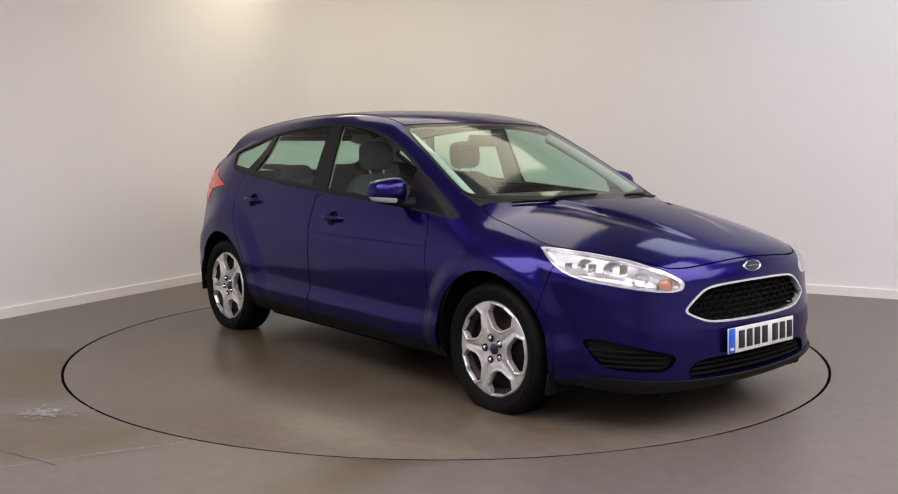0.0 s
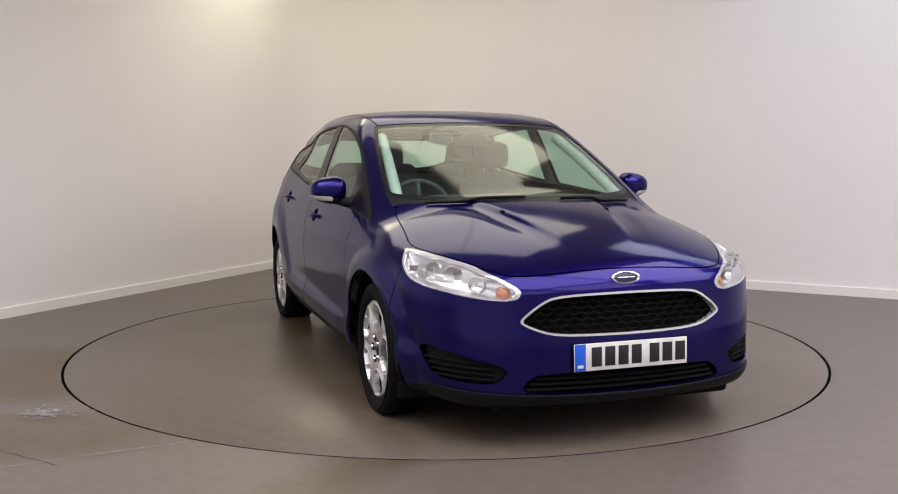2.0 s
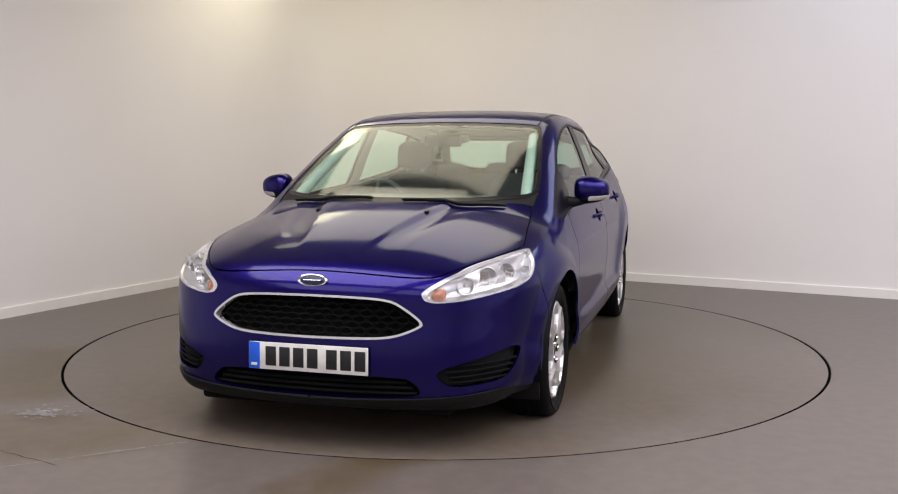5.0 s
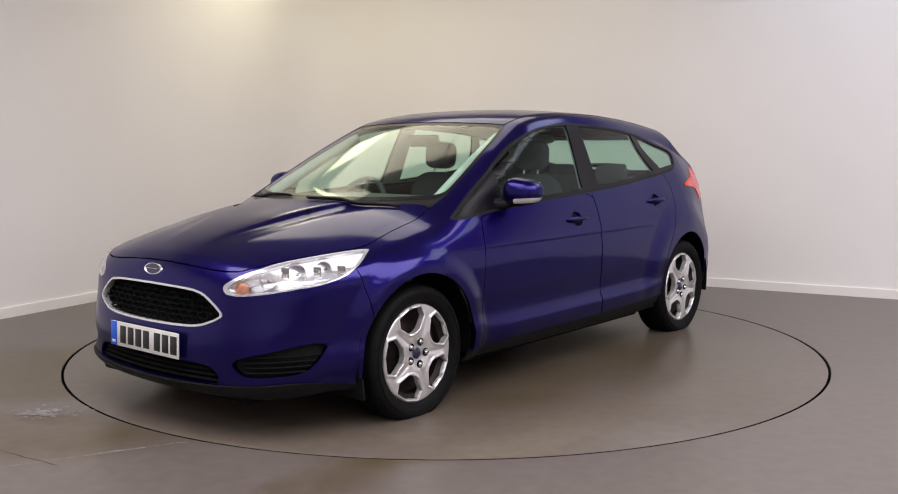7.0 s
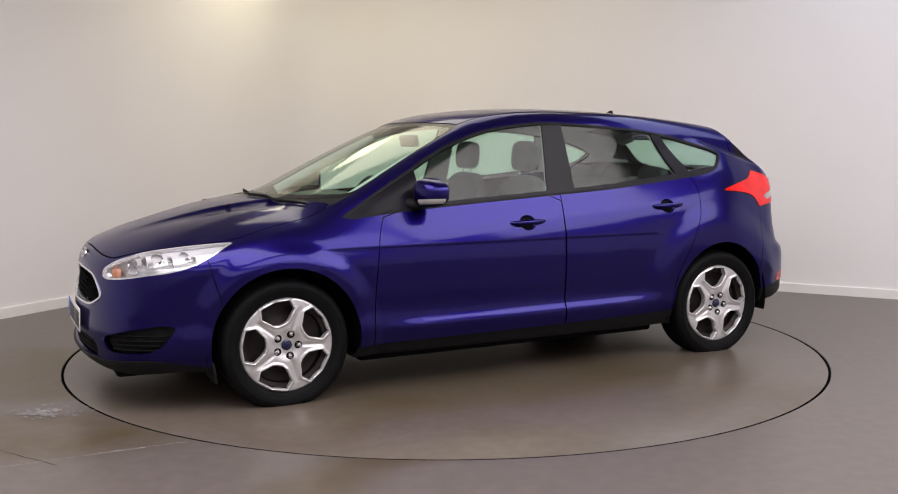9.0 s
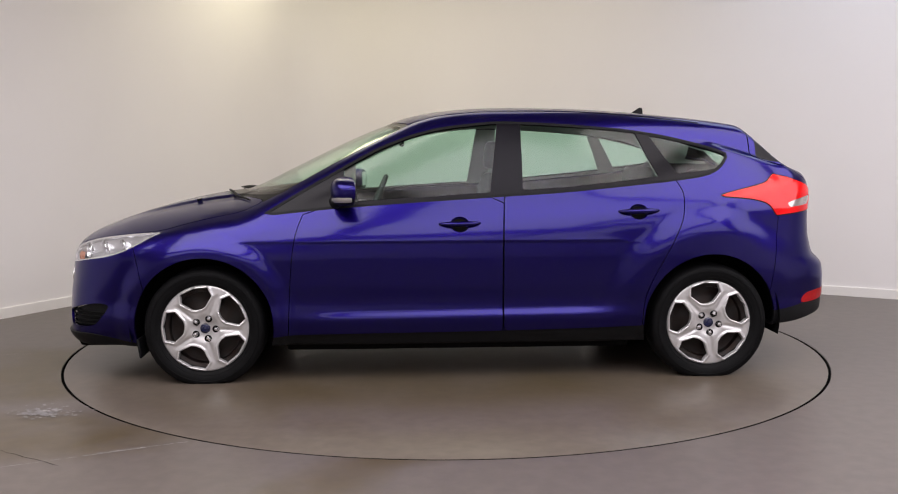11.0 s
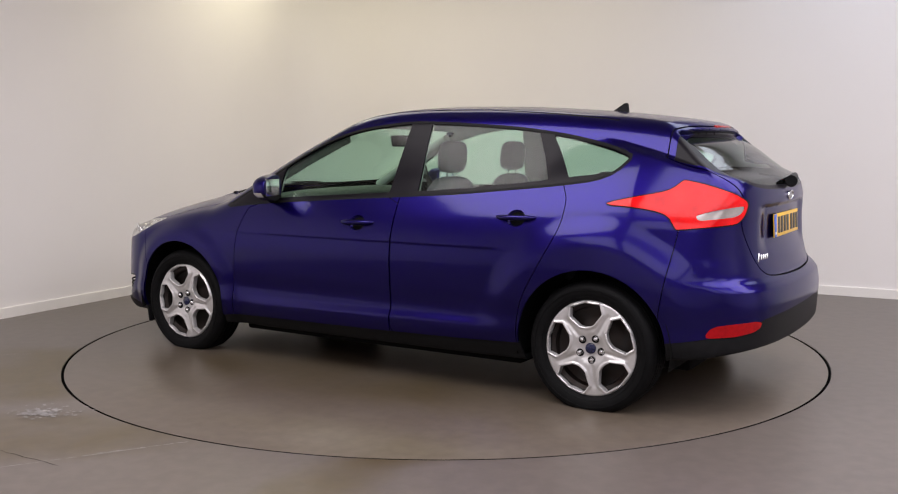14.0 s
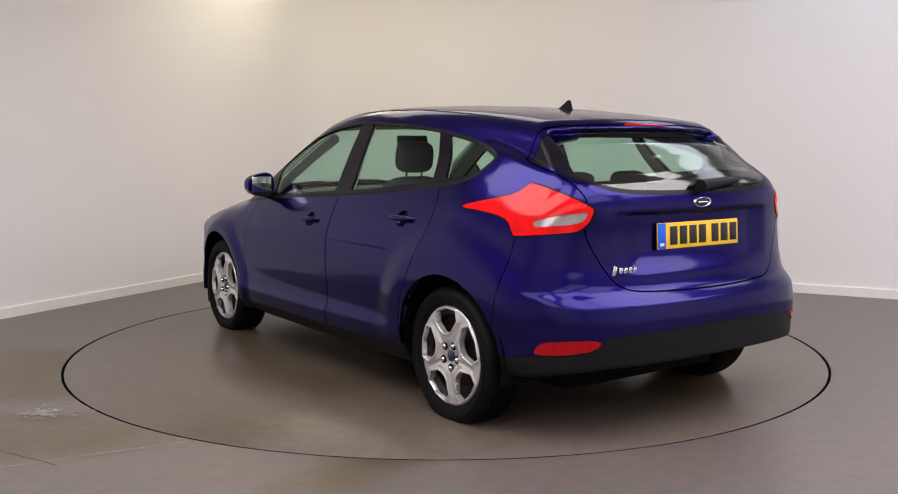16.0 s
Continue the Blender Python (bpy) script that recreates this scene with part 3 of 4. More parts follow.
SCREEN = [(-0.3, 0.958), (0.0, 0.958), (0.309, 0.960), (0.542, 0.966), (0.690, 0.978), (0.668, 1.087), (0.612, 1.256), (0.578, 1.330), (0.53, 1.347), (0.261, 1.358), (0.0, 1.361), (-0.3, 1.361)]
HATCH_GLASS = [(-0.3, 1.020), (0.26, 1.020), (0.474, 1.034), (0.590, 1.078), (0.652, 1.145), (0.638, 1.22), (0.585, 1.283), (0.42, 1.296), (-0.3, 1.300)]
HEADLAMP = [(1.535, 0.785), (1.731, 0.768), (1.914, 0.741), (2.026, 0.706), (2.075, 0.670), (2.094, 0.642), (2.090, 0.606), (2.03, 0.618), (1.94, 0.640), (1.84, 0.655),
            (1.745, 0.682), (1.65, 0.728), (1.585, 0.765)]
TAIL_LAMP = [(-1.375, 0.972), (-1.50, 1.000), (-1.61, 1.022), (-1.655, 1.036), (-1.692, 1.070), (-1.700, 1.076), (-1.712, 1.076), (-1.81, 1.056), (-1.915, 1.018),
             (-1.956, 0.985), (-1.962, 0.965), (-1.954, 0.915), (-1.935, 0.880), (-1.915, 0.872), (-1.805, 0.859), (-1.710, 0.850), (-1.697, 0.850), (-1.690, 0.856),
             (-1.655, 0.912), (-1.585, 0.934), (-1.48, 0.947), (-1.385, 0.953)]
GRILLE = [(-0.2, 0.637), (0.152, 0.634), (0.288, 0.628), (0.352, 0.616), (0.426, 0.567), (0.470, 0.525), (0.426, 0.499), (0.357, 0.474), (0.288, 0.465), (0.152, 0.461), (-0.2, 0.460)]
FOG = [(0.50, 0.340), (0.66, 0.382), (0.800, 0.425), (0.790, 0.350), (0.755, 0.288), (0.65, 0.277), (0.555, 0.276)]
INTAKE = [(-0.2, 0.320), (0.385, 0.319), (0.44, 0.290), (0.465, 0.240), (0.30, 0.232), (-0.2, 0.228)]
FRONT_DOOR = [(0.806, 0.895), (0.845, 0.80), (0.867, 0.685), (0.885, 0.465), (0.893, 0.262), (0.893, 0.20), (-0.218, 0.20), (-0.218, 0.45), (-0.218, 0.75), (-0.232, 0.98), (0.3, 0.98)]
REAR_DOOR = [(-0.2225, 0.20), (-0.2225, 0.45), (-0.2225, 0.75), (-0.2365, 1.06), (-0.7, 1.08), (-1.128, 1.08), (-1.160, 1.025), (-1.184, 0.974), (-1.173, 0.851), (-1.103, 0.712),
             (-1.000, 0.530), (-0.962, 0.42), (-0.956, 0.28), (-0.956, 0.20)]
BONNET = [(1.345, -0.3), (1.342, 0.0), (1.222, 0.309), (1.105, 0.542), (1.020, 0.680), (1.19, 0.700), (1.40, 0.728), (1.553, 0.752), (1.725, 0.690), (1.914, 0.595), (2.030, 0.515),
          (2.062, 0.428), (2.078, 0.335), (2.088, 0.197), (2.090, 0.0), (2.090, -0.3)]
TAILGATE = [(-0.3, 0.618), (0.069, 0.618), (0.329, 0.624), (0.440, 0.634), (0.500, 0.665), (0.530, 0.705), (0.589, 0.804), (0.622, 0.880), (0.600, 0.98), (0.62, 1.05), (0.659, 1.146),
            (0.630, 1.20), (0.60, 1.32), (-0.3, 1.32)]

half = body_mesh()
half = away(half, half[0][:, 1])
half[0][np.abs(half[0][:, 1]) < 1e-3, 1] = 0.0
p = half[0]
arches = np.minimum(np.hypot(p[:, 0] - WHEEL_X, p[:, 2] - WHEEL_Z), np.hypot(p[:, 0] + WHEEL_X, p[:, 2] - WHEEL_Z)) - 0.358
half = away(half, np.maximum(arches, 0.45 - p[:, 1]))

REFLECT = [(-1.836, 0.383), (-1.868, 0.432), (-1.95, 0.446), (-2.046, 0.453), (-2.035, 0.410), (-1.97, 0.391), (-1.90, 0.384)]
rear_reflector = cut(half, in_side(half, REFLECT, 1, 0.3))[0]
lower, upper = cut(half, half[0][:, 2] - lower_edge(half[0][:, 0]))

# glazing
dlo, upper = cut(upper, in_side(upper, DLO, 1))
screen, upper = cut(upper, in_face(upper, SCREEN, 2, True, 0.18))
hatch_glass, upper = cut(upper, in_face(upper, HATCH_GLASS, 2, False, 1.635))
dark_shell = upper

# lamps and grilles
headlamp, upper = cut(upper, in_side(upper, HEADLAMP, 2, 0.3))
tail_lamp, upper = cut(upper, in_side(upper, TAIL_LAMP, 1, 0.3))
grille, upper = cut(upper, in_face(upper, GRILLE, 2))
fog, upper = cut(upper, in_face(upper, FOG, 2))
intake, rest = cut(upper, in_face(upper, INTAKE, 2))
upper = rest

# painted panels with shut lines
front_door, upper = open_gap(upper, in_side(upper, FRONT_DOOR, 1))
rear_door, upper = open_gap(upper, in_side(upper, REAR_DOOR, 2))
bonnet_panel, upper = open_gap(upper, in_plan(upper, BONNET, 2), 0.003)
tailgate, upper = open_gap(upper, in_face(upper, TAILGATE, 2, False, 1.60), 0.003)


def leave_gap(mesh, d, gap=0.0022):
    return away(mesh, d - gap)


upper = leave_gap(upper, in_side(upper, FRONT_DOOR, 1))
upper = leave_gap(upper, in_side(upper, REAR_DOOR, 2))
upper = leave_gap(upper, in_plan(upper, BONNET, 2), 0.0025)
upper = leave_gap(upper, in_face(upper, TAILGATE, 2, False, 1.60), 0.003)
p = upper[0]
cowl, upper = cut(upper, np.maximum(np.maximum(inside_of(np.array([(1.36, -0.3), (1.36, 0.0), (1.24, 0.309), (1.125, 0.542), (1.035, 0.685), (0.9, 0.69), (0.9, -0.3)]), p[:, 0], p[:, 1]),
                                            0.90 - p[:, 2]), p[:, 2] - 1.0))
p = upper[0]
roof_d = np.maximum(np.maximum(p[:, 1] - (0.578 - 0.02 * ramp(0.0, 0.35, p[:, 0]) - 0.02 * ramp(-0.8, -1.35, p[:, 0])), 1.25 - p[:, 2]), -1.335 - p[:, 0])
roof_panel, upper = cut(upper, roof_d)
p = roof_panel[0]
roof_edge, roof_panel = cut(roof_panel, -(p[:, 1] - (0.566 - 0.02 * ramp(0.0, 0.35, p[:, 0]) - 0.02 * ramp(-0.8, -1.35, p[:, 0]))))
p = upper[0]
spoiler, upper = cut(upper, np.maximum(np.maximum(p[:, 0] + 1.338, 1.20 - p[:, 2]), (1.32 - p[:, 2]) - (-1.338 - p[:, 0]) * 0.52))
p = upper[0]
rear_bumper, upper = cut(upper, np.maximum(p[:, 0] - (-1.655 - 0.16 * (p[:, 2] - 0.5)), p[:, 2] - 0.862))
p = upper[0]
upper = away(upper, np.maximum(p[:, 0] - (-1.651 - 0.16 * (p[:, 2] - 0.5)), p[:, 2] - 0.862))
p = upper[0]
front_bumper, upper = cut(upper, np.maximum((1.63 + 0.25 * np.maximum(p[:, 2] - 0.5, 0)) - p[:, 0], p[:, 2] - 0.735))
p = upper[0]
upper = away(upper, np.maximum((1.626 + 0.25 * np.maximum(p[:, 2] - 0.5, 0)) - p[:, 0], p[:, 2] - 0.735))
p = upper[0]
fender, side_frame = cut(upper, 0.78 - p[:, 0])

pair("front_wing", fender, PAINT)
pair("side_frame", side_frame, PAINT)
HANDLES = ((0.005, 0.822), (-0.935, 0.882))


def with_bowl(mesh, place):
    p = mesh[0]
    d = np.hypot((p[:, 0] - place[0]) / 1.25, p[:, 2] - place[1]) - 0.040
    bowl, rest = cut(mesh, np.maximum(d, 0.4 - p[:, 1]))
    p = bowl[0]
    r = np.hypot((p[:, 0] - place[0]) / 1.25, p[:, 2] - place[1]) / 0.040
    return bowl, 0.024 * np.sqrt(np.maximum(1 - r * r, 0)), rest


for name, mesh_half, place in (("front_door", front_door, HANDLES[0]), ("rear_door", rear_door, HANDLES[1])):
    bowl, depth, skin = with_bowl(mesh_half, place)
    for k, m in enumerate((skin, other(skin))):
        door = panel(name, m, PAINT, car)
        panel("handle_bowl", bowl if k == 0 else other(bowl), PAINT, door, lip=0.0, sink=depth)
        s = 1 if k == 0 else -1
        bm = bmesh.new()
        line = []
        for q in np.linspace(-0.105, 0.105, 13):
            x, z = place[0] + q, place[1] + 0.004 - 0.02 * q
            y = surface_y(x, z) + 0.027 * (1 - (abs(q) / 0.105) ** 4) - 0.004
            line.append((x, s * y, z))
        tube(bm, line, [0.007 + 0.0065 * (1 - (abs(q) / 0.105) ** 3) for q in np.linspace(-0.105, 0.105, 13)], 12)
        part("door_handle", bm, PAINT, door, "blue painted door handle")
panel("bonnet", both(bonnet_panel), PAINT, car)
panel("roof", both(roof_panel), PAINT, car)
panel("tailgate", both(tailgate), PAINT, car)
panel("spoiler", both(spoiler), PAINT, car)
panel("rear_bumper", both(rear_bumper), PAINT, car)
panel("front_bumper", both(front_bumper), PAINT, car)
pair("roof_moulding", roof_edge, TRIM, "black roof moulding strip", sink=0.002)


def largest(mesh):
    """The largest connected piece of a mesh."""
    p, t = mesh
    label = np.arange(len(p))
    while True:
        low = label[t].min(1)
        after = label.copy()
        for k in range(3):
            np.minimum.at(after, t[:, k], low)
        if (after == label).all():
            break
        label = after
    names, number = np.unique(label[t[:, 0]], return_counts=True)
    t = t[label[t[:, 0]] == names[number.argmax()]]
    used = np.unique(t)
    back = np.zeros(len(p), int)
    back[used] = np.arange(len(used))
    return p[used], back[t]


pair("cowl", largest(cowl), TRIM, "black plastic cowl", sink=0.004)

# black lower trim, split into front lip, sills and rear valance
p = lower[0]
lip_part, other_low = cut(lower, 1.5 - p[:, 0])
rear_low, sill_part = cut(other_low, other_low[0][:, 0] + 1.5)
panel("front_lip", both(lip_part), TRIM, car, "black plastic lower lip", sink=0.003 - 0.016 * ramp(1.75, 2.05, both(lip_part)[0][:, 0]))
panel("rear_valance", both(rear_low), TRIM, car, "black plastic rear valance", sink=0.003)
pair("sill", sill_part, TRIM, "black plastic sill", sink=0.008)

# shell behind the shut lines, and the underbody
p = dark_shell[0]
inner_shell = away(dark_shell, in_face(dark_shell, GRILLE, 2))
inner_shell = away(inner_shell, in_side(inner_shell, HEADLAMP, 2, 0.3))
inner_shell = away(inner_shell, in_face(inner_shell, FOG, 2))
inner_shell = away(inner_shell, in_face(inner_shell, INTAKE, 2))
panel("inner_shell", both(inner_shell), SHADOW_TRIM, car, lip=0.0, sink=0.013)

# side windows: black surround, then the panes
p = dlo[0]
inset = inside_of(outline(DLO, 1), p[:, 0], p[:, 2])
inset = np.maximum(inset, belt(p[:, 0]) + 0.003 - p[:, 2])


def slanted(x0, z0, x1, z1, px, pz):
    """Less than zero in front of a slanting line."""
    return (x0 + (x1 - x0) * (pz - z0) / (z1 - z0)) - px


front_pane = np.maximum.reduce([inset + 0.013, slanted(-0.154, 0.96, -0.206, 1.33, p[:, 0], p[:, 2]), p[:, 0] - 0.605])
rear_pane = np.maximum.reduce([inset + 0.013, p[:, 0] + 0.333, slanted(-1.070, 1.043, -0.962, 1.285, p[:, 0], p[:, 2])])
quarter_pane = np.maximum.reduce([inset + 0.016, -slanted(-1.178, 1.057, -1.040, 1.27, p[:, 0], p[:, 2])])
panes = np.minimum(np.minimum(front_pane, rear_pane), quarter_pane)
pane_mesh, surround = cut(dlo, panes)
p = surround[0]
strip_low, pillars = cut(surround, inside_of(outline(DLO, 1), p[:, 0], p[:, 2]) * -1 - 0.013)
pair("window_seal", strip_low, TRIM, "black rubber window seal", sink=0.0)
pair("pillar_cover", pillars, GLOSS_BLACK, "gloss black pillar cover", sink=0.002)
q = pane_mesh[0]
front_glass, others = cut(pane_mesh, -0.25 - q[:, 0])
rear_glass, quarter_glass = cut(others, slanted(-1.15, 1.05, -1.01, 1.28, others[0][:, 0], others[0][:, 2]))
for side_name, g in (("front_window", front_glass), ("rear_window", rear_glass), ("quarter_window", quarter_glass)):
    pair(side_name, g, GLASS, "green-tinted side glass", lip=0.0, sink=0.006)

# pale trim on the inside of the pillars
pair("pillar_lining", cut(pillars, 0.98 - pillars[0][:, 2])[0], LINING, "pale grey inner pillar trim", lip=0.0, sink=0.022)
q = inner_shell[0]
frame_lining = cut(inner_shell, np.maximum(belt(q[:, 0]) + 0.02 - q[:, 2], q[:, 0] - 0.80))[0]
q = frame_lining[0]
frame_lining = away(frame_lining, np.maximum(q[:, 1] - 0.56, 1.30 - q[:, 2]))
pair("cabin_lining", frame_lining, LINING, "pale grey inner trim round the windows", lip=0.0, sink=0.030)

# windscreen and tailgate glass with black printed borders
d = inside_of(outline(SCREEN, 2), screen[0][:, 1], screen[0][:, 2])
clear_screen, border = cut(screen, np.maximum(d + 0.016, 0.978 - screen[0][:, 2]))
panel("windscreen", both(clear_screen), WINDSCREEN, car, "green-tinted windscreen", lip=0.0, sink=0.003)
panel("windscreen_border", both(border), GLOSS_BLACK, car, "black windscreen border", lip=0.004, sink=0.003)
d = inside_of(outline(HATCH_GLASS, 2), hatch_glass[0][:, 1], hatch_glass[0][:, 2])
hg = hatch_glass[0]
clear_back, border = cut(hatch_glass, np.maximum(np.maximum(d + 0.020, hg[:, 2] - 1.268), hg[:, 1] - (0.56 + 0.3 * (1.16 - hg[:, 2]))))
panel("tailgate_glass", both(clear_back), BACK_GLASS, car, "green-tinted tailgate glass", lip=0.0, sink=0.003)
panel("tailgate_glass_border", both(border), GLOSS_BLACK, car, "black glass border", lip=0.004, sink=0.003)


# upper grille: chrome surround, dark backing, honeycomb
d = in_face(grille, GRILLE, 2)
hole, surround = cut(grille, d + 0.009)
chrome = panel("grille_surround", both(surround), CHROME_RIM, car, "satin chrome grille surround", lip=0.03, sink=-0.004)
grille_ob = panel("grille", both(hole), SHADOW_TRIM, car, "black honeycomb grille", lip=0.0, sink=0.045)
bm = bmesh.new()
shape = outline(GRILLE, 2)
row_h, cell_w = 0.0235, 0.058
for r in range(8):
    z = 0.468 + r * row_h
    for k in range(-9, 10):
        y = (k + 0.5 * (r % 2)) * cell_w
        if inside_of(shape, np.array([abs(y)]), np.array([z]))[0] > -0.018:
            continue
        x = surface_x(abs(y), z) - 0.020
        turn = math.degrees(math.atan(0.43 * y))
        pts = []
        for a in range(6):
            w = a * math.tau / 6
            pts.append(pose(x, y, z, 0, 0, -turn) @ Vector((0, cell_w * 0.54 * math.cos(w), row_h * 0.98 * math.sin(w) * 0.72)))
        tube(bm, pts, 0.0042, 5, True)
part("honeycomb", bm, SHADOW_TRIM, grille_ob, "black plastic honeycomb")

for mesh_half, name, rows in ((fog, "fog_grille", 4),):
    for k, m in enumerate((mesh_half, other(mesh_half))):
        ob = panel(name, m, TRIM, car, "black slatted bumper grille", lip=0.03, sink=0.028)
        s = 1 if k == 0 else -1
        for i in range(rows):
            z = 0.290 + i * 0.021
            bm = bmesh.new()
            lo, hi = 0.57 - 0.012 * i, 0.752 + 0.010 * i
            tube(bm, [(surface_x(y, z + 0.05 * (y - lo)) - 0.016, s * y, z + 0.05 * (y - lo)) for y in np.linspace(lo, hi, 9)], 0.0055, 6)
            part("slat", bm, SHADOW_TRIM, ob)
intake_ob = panel("lower_intake", both(intake), SHADOW_TRIM, car, "black slatted lower intake", lip=0.04, sink=0.045)
for i, z in enumerate((0.248, 0.270, 0.292)):
    bm = bmesh.new()
    reach = 0.44 - 0.02 * i
    tube(bm, [(surface_x(abs(y), z) - 0.02, y, z) for y in np.linspace(-reach, reach, 25)], 0.008, 6)
    part("slat", bm, SHADOW_TRIM, intake_ob)

# lamps
for k, m in enumerate((headlamp, other(headlamp))):
    s = 1 if k == 0 else -1
    lamp = panel("headlight", m, LENS, car, "clear headlight with bright reflectors", lip=0.0, sink=-0.001)
    tuck = 0.055 * np.clip(-in_side((np.abs(m[0]), m[1]), HEADLAMP, 2, 0.3) / 0.02, 0, 1)
    panel("lamp_housing", m, HOUSING, lamp, "silver lamp housing", lip=0.0, sink=tuck)
    for x, y, z, r in ((1.985, 0.600, 0.668, 0.034), (1.885, 0.665, 0.690, 0.042), (1.775, 0.715, 0.705, 0.034)):
        bm = bmesh.new()
        base = pose(x - 0.030, s * (y - 0.012), z, 0, 90, s * 30)
        lathe(bm, [(0.007, -0.012), (r * 0.55, -0.004), (r * 0.85, 0.008), (r, 0.026), (r * 1.05, 0.027), (r * 1.06, 0.020)], base, 28)
        part("reflector", bm, REFLECTOR, lamp, "bright chrome reflector bowl")
        bm = bmesh.new()
        lathe(bm, [(0.0005, 0.016), (0.006, 0.014), (0.008, 0.006), (0.008, -0.008)], base, 16)
        part("bulb", bm, CLEAR, lamp)
    bm = bmesh.new()
    lathe(bm, [(0.0005, 0.016), (0.018, 0.012), (0.029, 0.002), (0.033, -0.012)], pose(2.040, s * 0.505, 0.638, 0, 80, s * 20), 20)
    part("indicator", bm, AMBER, lamp, "amber indicator bulb cover")
    edge = cut(m, in_side((np.abs(m[0]), m[1]), HEADLAMP, 2, 0.3) + 0.006)[1]
    panel("lamp_rim", edge, CHROME_RIM, lamp, lip=0.012, sink=0.001)
    for x in (1.935, 1.832, 1.735):
        bm = bmesh.new()
        y0, z0 = surface_y(x, 0.69) - 0.030, 0.69
        box(bm, (0.004, 0.035, 0.055), pose(x, s * y0, z0 + 0.010, 0, 12, s * 30), 0.002)
        part("divider", bm, REFLECTOR, lamp)

REVERSE = [(-1.772, 0.914), (-1.785, 0.922), (-1.84, 0.938), (-1.90, 0.951), (-1.943, 0.958), (-1.948, 0.955), (-1.942, 0.928), (-1.925, 0.912), (-1.870, 0.904), (-1.795, 0.895), (-1.785, 0.896)]
white_bit, red_bit = cut(tail_lamp, in_side(tail_lamp, REVERSE, 1, 0.3))
d = in_side(red_bit, TAIL_LAMP, 1, 0.3)
red_bit, red_rim = cut(red_bit, d + 0.006)
for k in (0, 1):
    m = red_bit if k == 0 else other(red_bit)
    lamp = panel("tail_light", m, RED, car, "bright red tail light lens", lip=0.02, sink=-0.004)
    panel("reversing_light", white_bit if k == 0 else other(white_bit), CLEAR, lamp, "clear reversing light", lip=0.006, sink=-0.001)
    panel("lamp_rim", red_rim if k == 0 else other(red_rim), GLOSS_BLACK, lamp, lip=0.02, sink=0.0)
pair("rear_reflector", rear_reflector, DEEP_RED, "dark red bumper reflector", lip=0.006, sink=-0.002)
bm = bmesh.new()
box(bm, (0.02, 0.26, 0.016), pose(surface_x(0, 1.322, False) + 0.004, 0, 1.318, 0, -25), 0.004)
part("brake_light", bm, DEEP_RED, car, "red high brake light under the spoiler")


def flat_sheet(name, mesh, material, parent, depth, label=""):
    """A flat pressing in the plane (x, z), outwards along y, its edges folded back by depth."""
    p, t = mesh
    edges = np.concatenate([t[:, [0, 1]], t[:, [1, 2]], t[:, [2, 0]]])
    key = np.sort(edges, 1)
    _, first, number = np.unique(key[:, 0] * (len(p) + 1) + key[:, 1], return_index=True, return_counts=True)
    rim = edges[first[number == 1]]
    ids = np.unique(rim)
    low = {int(i): len(p) + k for k, i in enumerate(ids)}
    hub = p[ids] * (0.985, 1, 0.985)
    verts = np.concatenate([p, hub - (0, depth, 0)])
    faces = t.tolist() + [[b, a, low[a], low[b]] for a, b in rim.tolist()]
    me = bpy.data.meshes.new(name)
    me.from_pydata(verts.tolist(), [], faces)
    me.shade_smooth()
    me.set_sharp_from_angle(angle=radians(50))
    me.materials.append(material)
    ob = new(name, me)
    ob.parent = parent
    return tagged(ob, label) if label else ob


HUB_Z = 0.289


